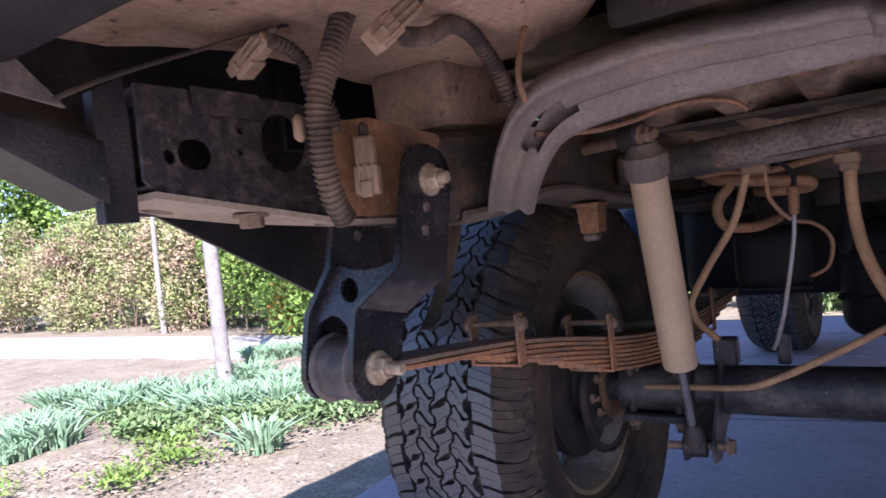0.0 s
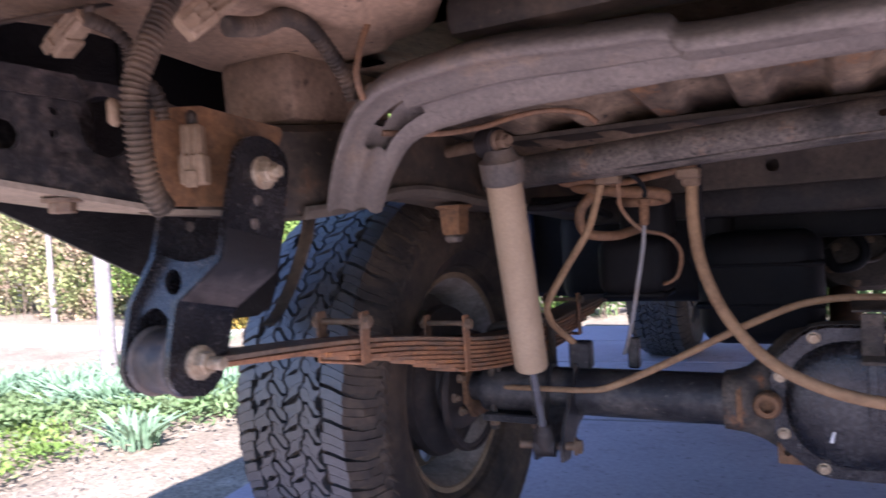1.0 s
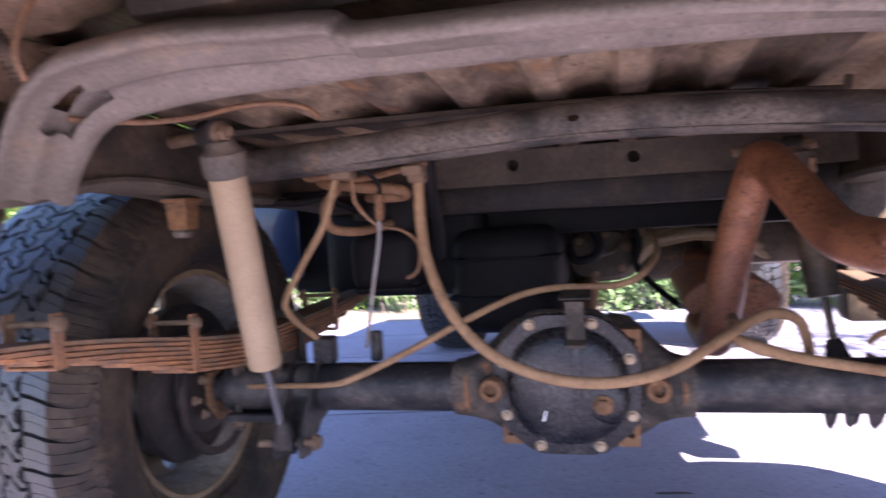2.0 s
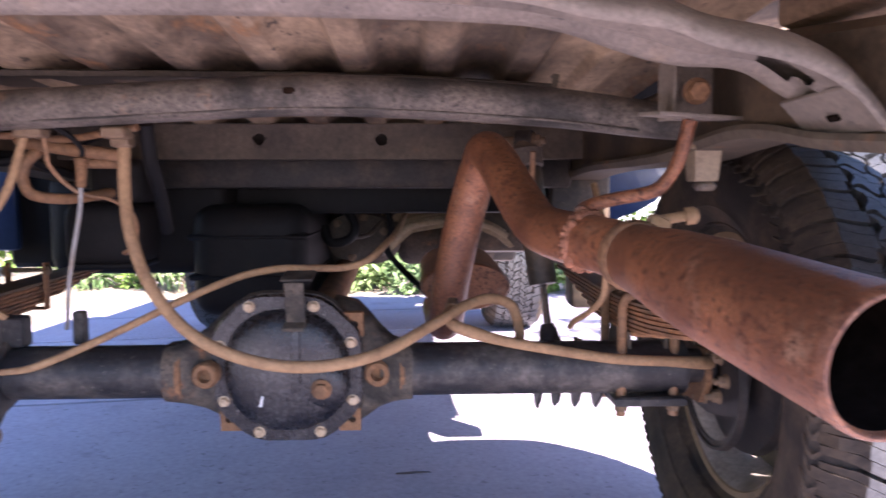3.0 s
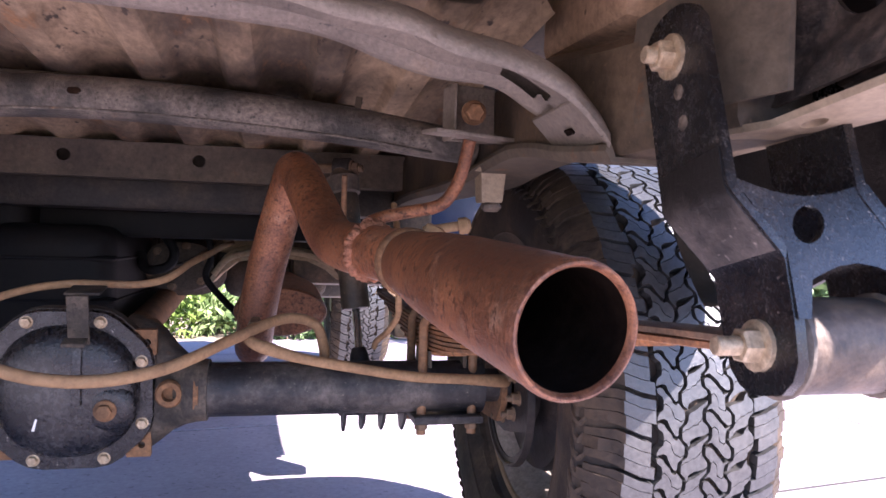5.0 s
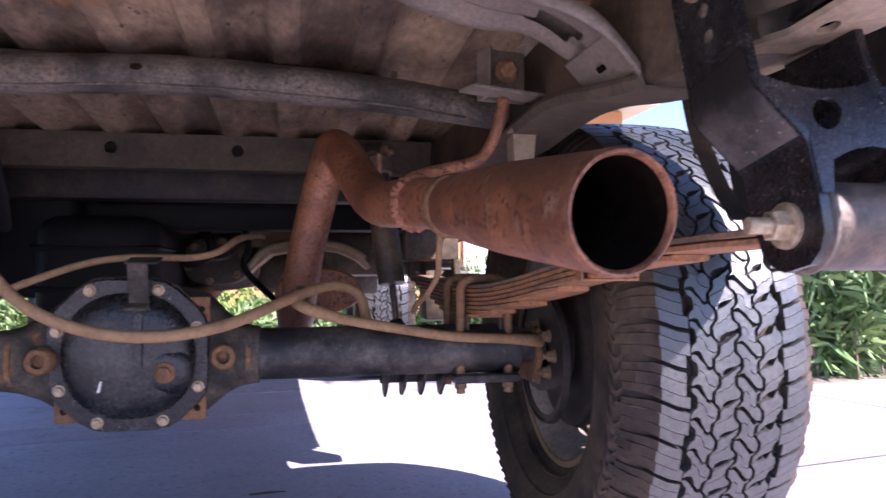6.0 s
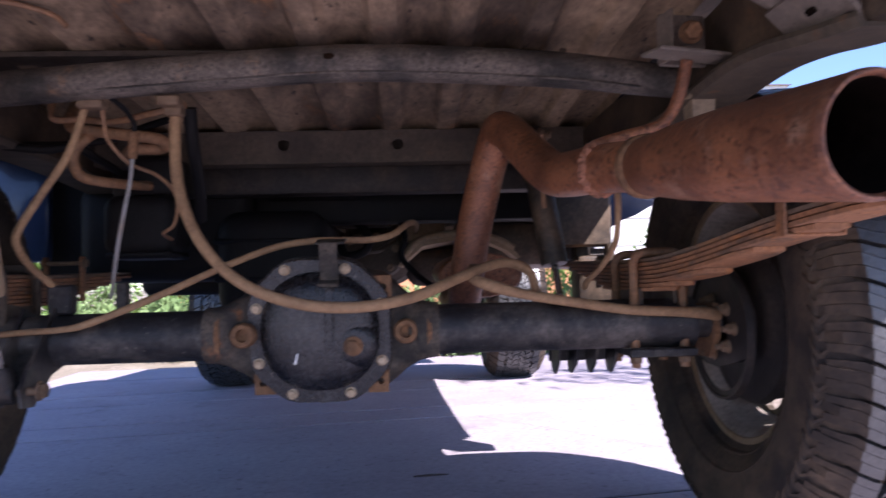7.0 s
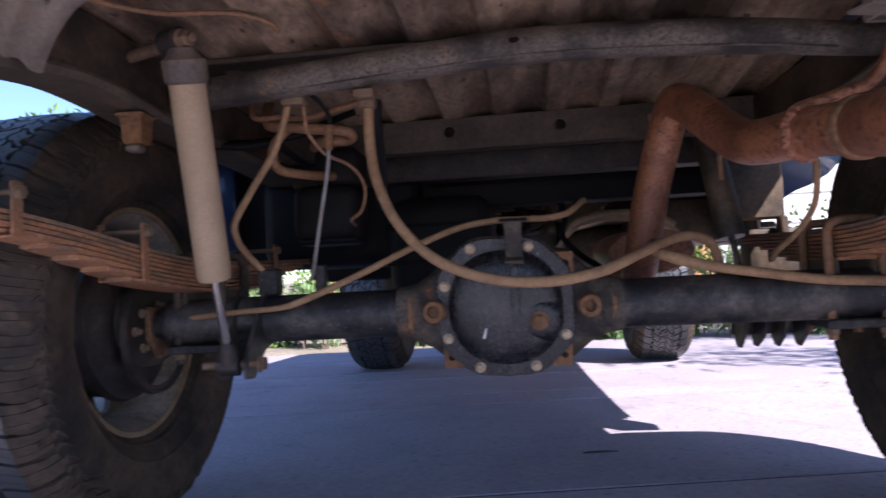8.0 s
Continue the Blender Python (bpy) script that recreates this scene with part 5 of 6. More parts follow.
hose("breather_hose", [(-0.197, -0.098, 0.765), (-0.197, -0.103, 0.70), (-0.185, -0.118, 0.63), (-0.15, -0.14, 0.555), (-0.09, -0.16, 0.493), (-0.01, -0.172, 0.458), (0.08, -0.172, 0.447), (0.17, -0.145, 0.458), (0.25, -0.075, 0.487), (0.31, -0.01, 0.508), (0.35, 0.02, 0.512), (0.385, 0.033, 0.497), (0.398, 0.035, 0.458), (0.398, 0.03, 0.44)], 0.0088, HOSE, "dusty tan rubber hose hanging in a loop", 14)
hose("brake_line", [(-0.665, -0.01, 0.40), (-0.55, -0.04, 0.41), (-0.45, -0.068, 0.418), (-0.39, -0.075, 0.421), (-0.345, -0.07, 0.43), (-0.25, -0.035, 0.47), (-0.15, 0.005, 0.518), (-0.07, 0.035, 0.55), (-0.01, 0.05, 0.561), (0.04, 0.05, 0.562), (0.10, 0.055, 0.562), (0.14, 0.08, 0.572), (0.17, 0.14, 0.597), (0.185, 0.3, 0.61), (0.19, 0.6, 0.625), (0.19, 0.9, 0.63)], [0.0052] * 4 + [0.0062] * 12, HOSE, "dusty tan brake hose")
hose("brake_line", [(0.288, 0.03, 0.50), (0.272, -0.02, 0.492), (0.283, -0.052, 0.482), (0.31, -0.06, 0.472), (0.359, -0.062, 0.458), (0.444, -0.062, 0.442), (0.537, -0.06, 0.427), (0.62, -0.055, 0.421), (0.675, -0.05, 0.417), (0.70, -0.03, 0.412)], [0.007, 0.007, 0.009, 0.0105, 0.0085, 0.0085, 0.0085, 0.0085, 0.011, 0.011], HOSE, "dusty tan brake hose to the drum")
g = Geo().lathe([(0, 0.012), (0.02, 0.012)], (0.285, 0.035, 0.503), (-0.1, -0.8, -0.3), 6)
part("line_joint", g, BOLT_DARK, truck)
hose("vent_hose", [(-0.333, -0.10, 0.79), (-0.338, -0.10, 0.775), (-0.364, -0.10, 0.699), (-0.411, -0.10, 0.628), (-0.443, -0.10, 0.575), (-0.448, -0.085, 0.550), (-0.45, -0.05, 0.527), (-0.438, -0.02, 0.502), (-0.426, 0.0, 0.482)], 0.0062, HOSE, "thin tan vent hose")
hose("sensor_cable", [(-0.284, -0.05, 0.70), (-0.288, -0.05, 0.66), (-0.302, -0.05, 0.59), (-0.318, -0.035, 0.53), (-0.338, 0.0, 0.482), (-0.345, 0.01, 0.47)], 0.0034, CABLE, "pale grey sensor cable")
hose("sensor_wire", [(-0.30, -0.11, 0.79), (-0.285, -0.08, 0.775), (-0.279, -0.055, 0.757), (-0.281, -0.05, 0.745)], 0.004, PLASTIC, "black sensor wire")
part("sensor_plug", Geo().lathe([(0, 0.005), (0.003, 0.0075), (0.034, 0.0085), (0.036, 0.0105), (0.044, 0.0105), (0.046, 0.006)], (-0.284, -0.05, 0.698), (0.06, 0, 1), 14), RUST_EAR, truck, "brown sensor plug")
hose("sensor_lead", [(-0.312, -0.10, 0.79), (-0.313, -0.09, 0.75), (-0.311, -0.08, 0.725), (-0.29, -0.05, 0.692), (-0.264, 0.0, 0.68), (-0.249, 0.04, 0.66), (-0.246, 0.06, 0.635), (-0.259, 0.08, 0.60), (-0.285, 0.1, 0.585), (-0.30, 0.19, 0.58)], 0.0034, LINE, "thin curled wire")
hose("fuel_pipe", [(-0.46, 0.14, 0.84), (-0.45, 0.09, 0.80), (-0.43, 0.06, 0.776), (-0.392, 0.05, 0.769), (-0.33, 0.045, 0.759), (-0.285, 0.05, 0.754), (-0.270, 0.065, 0.748), (-0.282, 0.085, 0.742), (-0.333, 0.09, 0.742), (-0.37, 0.15, 0.745)], 0.0108, LINE, "bent tan fuel pipe")
hose("fuel_pipe", [(-0.40, 0.09, 0.775), (-0.402, 0.05, 0.756), (-0.420, 0.045, 0.733), (-0.424, 0.05, 0.708), (-0.412, 0.06, 0.686), (-0.371, 0.10, 0.680), (-0.35, 0.21, 0.69)], 0.0095, LINE, "bent tan fuel pipe elbow")
hose("fuel_pipe", [(-0.46, 0.06, 0.85), (-0.455, 0.03, 0.80), (-0.44, 0.02, 0.782), (-0.40, 0.03, 0.785), (-0.34, 0.01, 0.775), (-0.26, -0.02, 0.782), (-0.20, -0.04, 0.79)], 0.006, LINE, "thin brown fuel line")
hose("fuel_pipe", [(-0.56, 0.07, 0.748), (-0.49, 0.08, 0.742), (-0.44, 0.09, 0.748), (-0.42, 0.12, 0.735), (-0.41, 0.21, 0.72)], 0.008, PLASTIC, "black ribbed fuel hose")
hose("fuel_pipe", [(-0.56, 0.12, 0.76), (-0.46, 0.11, 0.757), (-0.39, 0.13, 0.77), (-0.34, 0.12, 0.785), (-0.27, 0.1, 0.80)], 0.007, PLASTIC, "black fuel hose")
hose("fuel_pipe", [(-0.21, 0.02, 0.80), (-0.215, 0.05, 0.74), (-0.225, 0.12, 0.68), (-0.245, 0.2, 0.62)], 0.012, PLASTIC, "black hose beside the tank")
hose("wire", [(-0.50, -0.50, 0.838), (-0.46, -0.42, 0.84), (-0.43, -0.35, 0.852), (-0.40, -0.30, 0.868), (-0.36, -0.27, 0.874), (-0.32, -0.245, 0.868), (-0.30, -0.24, 0.852)], 0.004, LINE, "thin brown wire over the shock")
hose("line", [(0.43, 0.1, 0.76), (0.432, 0.12, 0.70), (0.436, 0.13, 0.62)], 0.005, LINE, "thin rusty line")
hose("brake_line", [(0.49, -0.10, 0.70), (0.49, -0.17, 0.62), (0.49, -0.17, 0.56), (0.497, -0.12, 0.53), (0.492, -0.06, 0.50), (0.482, -0.01, 0.478), (0.48, 0.01, 0.465)], 0.005, HOSE, "short tan line at the spring")

# ---- loom, connectors and cable at the left rear ----
def loom(pts, r, label):
    """Split corrugated conduit: ridges along a smooth line."""
    pts = [Vector(p) for p in pts]
    line = []
    for i in range(len(pts) - 1):
        p0, p1, p2, p3 = pts[max(i - 1, 0)], pts[i], pts[i + 1], pts[min(i + 2, len(pts) - 1)]
        k = max(2, int((p2 - p1).length / 0.0014))
        for q in range(k):
            t = q / k
            line.append(0.5 * ((2 * p1) + (p2 - p0) * t + (2 * p0 - 5 * p1 + 4 * p2 - p3) * t * t + (3 * p1 - p0 - 3 * p2 + p3) * t ** 3))
    rs = [r * (1.0 if (i // 2) % 2 else 0.80) for i in range(len(line))]
    part("wiring_loom", Geo().tube(line, rs, 14, 1), LOOM, truck, label, 25)


def in_plane(x, rows, dx=0.0):
    n = len(rows) - 1
    return [(x + dx * i / n, y, z) for i, (y, z) in enumerate(rows)]


loom(in_plane(-0.555, [(-0.748, 0.985), (-0.753, 0.975), (-0.759, 0.962), (-0.782, 0.917), (-0.799, 0.881), (-0.805, 0.858), (-0.803, 0.831), (-0.797, 0.798), (-0.786, 0.77), (-0.768, 0.749)], -0.03), 0.0125, "ribbed wiring loom, dust on black")
loom(in_plane(-0.61, [(-0.821, 0.929), (-0.793, 0.924), (-0.776, 0.91), (-0.773, 0.887), (-0.748, 0.872), (-0.741, 0.843)]), 0.0075, "thin ribbed wiring loom")
loom(in_plane(-0.49, [(-0.766, 0.911), (-0.724, 0.920), (-0.684, 0.938), (-0.646, 0.936), (-0.614, 0.917), (-0.590, 0.896), (-0.573, 0.869)]), 0.0098, "ribbed wiring loom to the body")


def connector(c, turn, label, k=1.0):
    at = tagged(empty("connector", c, truck), label)
    m = pose(*c, *turn)

    def boxed(o, s, b=0.002):
        p = m @ (Vector(o) * k)
        s = tuple(q * k for q in s)
        return Geo().box(tuple(p), s, tuple(math.degrees(a) for a in m.to_euler()), b)
    part("plug", boxed((0, 0, 0.018), (0.024, 0.024, 0.036)), CONNECTOR, at)
    part("socket", boxed((0, 0, -0.018), (0.03, 0.03, 0.036)), CONNECTOR, at)
    for dx in (-0.008, 0.0, 0.008):
        part("rib", boxed((dx, -0.014, 0.0), (0.003, 0.006, 0.066), 0.001), CONNECTOR, at)
    part("latch", boxed((0, -0.017, -0.03), (0.014, 0.006, 0.02), 0.001), CONNECTOR, at)
    part("boot", boxed((0, 0, 0.044), (0.013, 0.013, 0.02), 0.004), LOOM, at)


connector((-0.585, -0.727, 0.806), (0, 0, 30), "beige plastic connector clipped to the frame", 0.85)
connector((-0.64, -0.815, 0.923), (20, 62, 20), "beige plastic connector hanging on a thin loom", 0.75)
connector((-0.475, -0.801, 0.914), (0, 50, 60), "beige plastic connector under the pan", 0.8)
hose("pull_cable", in_plane(-0.62, [(-1.03, 0.853), (-0.979, 0.877), (-0.899, 0.909), (-0.833, 0.935), (-0.745, 0.968)]), 0.002, LOOM, "dusty pull cable")
hose("wire", in_plane(-0.455, [(-0.566, 0.973), (-0.597, 0.928), (-0.614, 0.887), (-0.604, 0.860)]), 0.0036, LINE, "brown wire")
part("loom_clip", Geo().box((-0.592, -0.812, 0.841), (0.010, 0.015, 0.026), (0, 0, 20), 0.004), CONNECTOR, truck, "beige loom clip")

# ---- tanks and far underbody ----
g = Geo().box((-0.155, 0.80, 0.535), (0.262, 0.72, 0.255), bevel=0.05, seg=5).box((-0.42, 0.95, 0.62), (0.42, 0.9, 0.24), bevel=0.04, seg=3)
g.box((-0.58, 0.62, 0.66), (0.24, 0.05, 0.20), bevel=0.02, seg=2)
g.box((-0.46, 1.22, 0.56), (0.42, 0.42, 0.20), bevel=0.03, seg=3)
tk = part("fuel_tank", g, PLASTIC, truck, "black plastic fuel tank")
for z in (0.50, 0.59):
    part("tank_rib", Geo().box((-0.155, 0.80, z), (0.268, 0.726, 0.014), bevel=0.006), PLASTIC, tk)
g = Geo().box((-0.37, 0.265, 0.612), (0.145, 0.14, 0.125), bevel=0.03, seg=4)
can = part("vapour_canister", g, PLASTIC, truck, "dark grey vapour canister")
part("canister_lid", Geo().box((-0.345, 0.265, 0.712), (0.10, 0.11, 0.085), bevel=0.018, seg=3), PLASTIC, can)
part("canister_base", Geo().box((-0.37, 0.265, 0.552), (0.13, 0.125, 0.016), bevel=0.006), PLASTIC, can)
part("splash_shield", Geo().box((-0.675, 0.60, 0.675), (0.17, 0.03, 0.33), bevel=0.012), PLASTIC, truck, "black splash shield behind the frame")
# gearbox with its round flange, levers and a tan casting beside it
gear = tagged(empty("gearbox", (0.05, 1.0, 0.5), truck), "dusty grey gearbox with cast ribs")
part("casing", Geo().loft([[(0.06 + 0.115 * k * math.copysign(abs(math.cos(w)) ** 0.7, math.cos(w)), y, 0.565 + 0.085 * k * math.copysign(abs(math.sin(w)) ** 0.7, math.sin(w))) for w in [2 * math.pi * q / 20 for q in range(20)]] for y, k in ((0.80, 0.5), (0.81, 0.75), (0.88, 0.8), (0.90, 1.0), (0.93, 1.0), (0.95, 0.9), (1.5, 1.1))]), CAST, gear)
for q in range(4):
    part("rib", Geo().box((-0.01 + 0.045 * q, 0.90, 0.60), (0.007, 0.05, 0.10), (8, 0, 12), 0.002), CAST, gear)
for q in range(6):
    w = 2 * math.pi * q / 6 + 0.3
    part("bolt", Geo().hexbolt((0.06 + 0.075 * math.cos(w), 0.805, 0.565 + 0.055 * math.sin(w)), (0, -1, 0), 0.009, 0.012, 1.3), BOLT_DARK, gear)
part("shift_lever", Geo().tube([(0.16, 0.86, 0.635), (0.12, 0.80, 0.60), (0.09, 0.76, 0.575), (0.05, 0.74, 0.57)], 0.007, 10, 5), FRAME, gear)
part("side_cover", Geo().box((0.20, 0.98, 0.635), (0.16, 0.22, 0.07), (0, 6, 0), 0.016, 2), TAN_SHIELD, gear, "tan dusty side casting")
part("mount_bracket", Geo().box((0.0, 0.78, 0.655), (0.22, 0.05, 0.03), bevel=0.008), FRAME_TAN, gear)
hose("gear_hose", [(0.02, 0.72, 0.665), (0.06, 0.70, 0.61), (0.05, 0.69, 0.57), (0.0, 0.69, 0.56), (-0.02, 0.71, 0.60)], 0.012, PLASTIC, "black looped gearbox hose")
hose("gear_hose", [(0.145, 0.62, 0.66), (0.16, 0.60, 0.60), (0.15, 0.58, 0.55), (0.19, 0.56, 0.50), (0.24, 0.5, 0.46)], 0.008, PLASTIC, "thin black gearbox hose")
g = Geo().loft([[(x, y, z) for x, z in ((0.14, 0.53), (0.16, 0.56), (0.20, 0.595), (0.30, 0.61), (0.40, 0.60), (0.455, 0.575), (0.48, 0.545), (0.47, 0.54), (0.44, 0.565), (0.39, 0.588), (0.30, 0.597), (0.21, 0.582), (0.17, 0.548), (0.15, 0.525))] for y in (0.72, 0.9, 1.2)])
part("heat_shield", g, TAN_SHIELD, truck, "arched dusty tan heat shield")
for k, (y, o) in enumerate(((0.715, 0.004), (0.78, 0.010), (0.84, 0.016))):
    part("shield_rib", Geo().tube([(0.155, y, 0.545 + o), (0.20, y, 0.592 + o), (0.30, y, 0.609 + o), (0.40, y, 0.599 + o), (0.462, y, 0.568 + o)], 0.008, 8, 6), TAN_SHIELD, truck)
part("cab_crossmember", Geo().box((0.405, 1.32, 0.505), (0.31, 0.12, 0.11), bevel=0.02, seg=2).box((0.50, 1.06, 0.585), (0.30, 0.5, 0.13), bevel=0.02, seg=2), FRAME, truck, "dark low crossmember under the cab")
part("frame_link", Geo().box((0.42, 1.1, 0.64), (0.2, 0.3, 0.08), bevel=0.03, seg=2), CAST, truck)
part("floor_tunnel", Geo().box((0.31, 1.12, 0.53), (0.30, 0.3, 0.12), bevel=0.04, seg=3), CAST, truck, "dusty underbody casting behind the shield")
for sd in (-1, 1):
    part("inner_fender", Geo().box((X(sd, 0.835), -0.33, 0.925), (0.012, 0.60, 0.13), bevel=0.003), PLASTIC, truck, "black inner fender panel")

# ---- body and bumper ----
def arc(cy, cz, r, a0, a1, n):
    return [(cy + r * math.cos(radians(a0 + (a1 - a0) * k / n)), cz + r * math.sin(radians(a0 + (a1 - a0) * k / n))) for k in range(n + 1)]


def body_side(side):
    rear = arc(0.0, 0.64, 0.46, 20, 152, 16)
    fronta = arc(2.72, 0.56, 0.43, 32, 148, 16)
    o = [(3.26, 0.82)] + fronta + [(2.2, 0.87), (1.4, 0.86), (0.8, 0.83), (0.55, 0.815)] + rear + [(-0.435, 0.80), (-0.455, 0.735), (-0.545, 0.69), (-0.62, 0.71), (-0.66, 0.99), (-1.02, 0.99), (-1.04, 1.30), (0.6, 1.30), (0.62, 1.27), (2.1, 1.25), (2.2, 1.08), (3.20, 1.02), (3.28, 0.95)]
    g = Geo().plate(o, [], 0.03, lambda u, v, w: (X(side, 0.91 - w - 0.015 * max(0, (0.9 - v) / 0.1)), u, v))
    part("body_side", g, BLUE, truck, "dusty blue body side with wheel arches")
    g = Geo().plate(rear + arc(0.0, 0.64, 0.44, 152, 20, 16), [], 0.22, lambda u, v, w: (X(side, 0.66 + w), u, v))
    part("wheel_liner", g, PLASTIC, truck, "black wheel liner")


for sd in (-1, 1):
    body_side(sd)
g = Geo().box((XC, 1.9, 0.92), (1.7, 2.6, 0.05), bevel=0.02)
part("cab_floor", g, PAN, truck, "dusty cab floor")
part("bed_wall", Geo().box((XC, 0.64, 1.1), (1.74, 0.04, 0.45), bevel=0.01), BLUE, truck, "blue bed front wall")
part("tailgate", Geo().box((XC, -1.02, 1.17), (1.74, 0.05, 0.34), bevel=0.01), BLUE, truck, "blue tailgate")
secs = []
for z, y0, y1, h in ((1.20, 0.66, 2.25, 0.87), (1.24, 0.66, 2.2, 0.87), (1.66, 0.78, 1.75, 0.66), (1.72, 0.86, 1.65, 0.6)):
    secs.append([(XC - h, y0, z), (XC + h, y0, z), (XC + h, y1, z), (XC - h, y1, z)])
part("cab", Geo().loft(secs), BLUE, truck, "blue cab")
g = Geo().box((XC, 2.68, 1.02), (1.7, 1.02, 0.1), bevel=0.03, seg=2).box((XC, 3.16, 0.88), (1.7, 0.1, 0.28), bevel=0.04, seg=2)
part("hood", g, BLUE, truck, "blue hood and nose")

bump = tagged(empty("rear_bumper", (XC, -1.08, 0.85), truck), "black steel off-road rear bumper")
g = Geo().box((XC, -1.10, 0.935), (1.5, 0.13, 0.10), bevel=0.012, seg=2).box((XC, -1.12, 0.991), (1.78, 0.40, 0.012), bevel=0.004)
part("beam", g, BLACK, bump)
for sd in (-1, 1):
    low_edge = [(-0.965, 0.853), (-0.455, 0.597), (-0.40, 0.594), (-0.368, 0.605)] if sd < 0 else [(-0.965, 0.80), (-0.455, 0.572), (-0.40, 0.574), (-0.368, 0.600)]
    g = Geo().plate(low_edge + [(-0.350, 0.638), (-0.336, 0.690), (-0.312, 0.755), (-0.296, 0.829), (-0.288, 0.99), (-0.965, 0.99)], [], 0.006, lambda u, v, w: (X(sd, 0.848 + w), u, v))
    part("wing", g, BLACK, bump, "black wing plate with a rising lower edge")
    g = Geo().plate([(-0.971, 0.764), (-0.940, 0.764), (-0.940, 0.862), (-0.943, 0.891), (-0.971, 0.876)], [], 0.014, lambda u, v, w: (X(sd, 0.694 + w), u, v))
    part("mount_plate", g, BLACK, bump, "black end plate on the frame")
    secs = []
    for y in (-0.966, -1.0, -1.05, -1.10, -1.17):
        ridge = 0.836 + 0.25 * (-0.966 - y)
        low = min(0.780 + 0.55 * (-0.966 - y), ridge - 0.028)
        secs.append([(X(sd, h), y, z) for h, z in ((0.694, low), (0.692, low + 0.003), (0.692, ridge - 0.007), (0.694, ridge - 0.002), (0.699, ridge + 0.002), (0.742, ridge + 0.034), (0.756, ridge + 0.034), (0.756, low))])
    part("mount_arm", Geo().loft(secs), BLACK, bump, "black boxed bumper arm with a rounded edge")
    g = Geo().plate([(-1.003, 0.856), (-1.05, 0.865), (-1.15, 0.888), (-1.15, 0.990), (-1.06, 0.912), (-1.044, 0.897)], [], 0.005, lambda u, v, w: (X(sd, 0.677 + w), u, v))
    part("gusset", g, SHOCK_DARK, bump, "dust-grey gusset plate on the arm")

# blue mud guards ahead of the rear wheels, front running gear and nose
g = Geo().box((X(-1, 0.81), 0.55, 0.70), (0.15, 0.03, 0.29), bevel=0.012, seg=2)
part("mud_guard", g, BLUE, truck, "dark blue mud guard ahead of the rear wheel")
g = Geo().plate([(0.66, 0.590), (0.69, 0.610), (0.72, 0.628), (0.755, 0.640), (0.80, 0.665), (0.855, 0.72), (0.91, 0.80), (0.91, 0.875), (0.66, 0.875)], [], 0.03, lambda u, v, w: (u, 0.555 + w, v))
part("mud_guard", g, BLUE, truck, "dark blue mud guard ahead of the rear wheel")
g = Geo().box((XC, 2.3, 0.66), (0.95, 0.16, 0.2), bevel=0.03, seg=2).box((XC, 3.0, 0.72), (0.8, 0.9, 0.3), bevel=0.06, seg=2)
part("engine_cradle", g, FRAME, truck, "dark engine cradle and sump")
for sd in (-1, 1):
    part("front_arm", Geo().tube([(X(sd, 0.62), 2.72, 0.40), (X(sd, 0.4), 2.7, 0.46), (X(sd, 0.2), 2.7, 0.5)], 0.035, 12, 4), FRAME, truck)
g = Geo().box((XC, 3.15, 0.72), (1.6, 0.1, 0.2), bevel=0.03, seg=2)
part("front_valance", g, PLASTIC, truck, "black front valance")
for sd in (-1, 1):
    g = Geo().box((X(sd, 0.62), 2.3, 0.80), (0.46, 0.06, 0.36), bevel=0.02).box((X(sd, 0.5), 2.75, 0.88), (0.06, 0.9, 0.16), bevel=0.02)
    part("front_wheel_liner", g, PLASTIC, truck, "black front wheel liner")
g = Geo().box((0.645, 0.80, 0.66), (0.09, 0.20, 0.30), bevel=0.02, seg=2)
part("frame_bracket", g, FRAME, truck, "dark bracket beside the frame")
# slab out of view above the ribbed floor, added to block light
g = Geo().box((XC, -0.19, 1.0), (1.76, 1.66, 0.02), bevel=0.004)
part("bed_deck", g, BED, truck, "unseen steel bed deck, added to block light")
# ---- garden ----
def leaves(n, centre, size, length, width, seed, up=0.2, droop=0.0, shape=1.0, curl=0.25, surface=0.0, fold=True):
    """Many small folded leaves scattered through a lump of uneven outline."""
    rng = np.random.default_rng(seed)
    verts, faces = [], []
    lumps = rng.normal(size=(9, 3)) * 0.45
    lump_r = rng.uniform(0.35, 0.7, 9)
    c = Vector(centre)
    for i in range(n):
        k = rng.integers(0, 9)
        d = rng.normal(size=3)
        d /= np.linalg.norm(d) + 1e-9
        r = lump_r[k] * rng.uniform(surface, 1) ** 0.45
        p = np.clip(lumps[k], -0.62, 0.62) + d * r
        o = Vector((c.x + p[0] * size[0], c.y + p[1] * size[1], c.z + p[2] * size[2]))
        way = Vector(d) * 0.7 + Vector(rng.normal(size=3)) * 0.6 + Vector((0, 0, up))
        way.normalize()
        s = way.cross(Vector(rng.normal(size=3))).normalized()
        nn = way.cross(s)
        ll, ww = length * rng.uniform(0.6, 1.3), width * rng.uniform(0.7, 1.25)
        b = len(verts)
        mid = o + way * ll * 0.5 + nn * ll * curl * 0.3
        verts += [tuple(o), tuple(mid + s * ww * 0.5), tuple(o + way * ll - Vector((0, 0, droop * ll))), tuple(mid - s * ww * 0.5)]
        faces += [(b, b + 1, b + 2), (b, b + 2, b + 3)]
    return Geo().add(verts, faces)


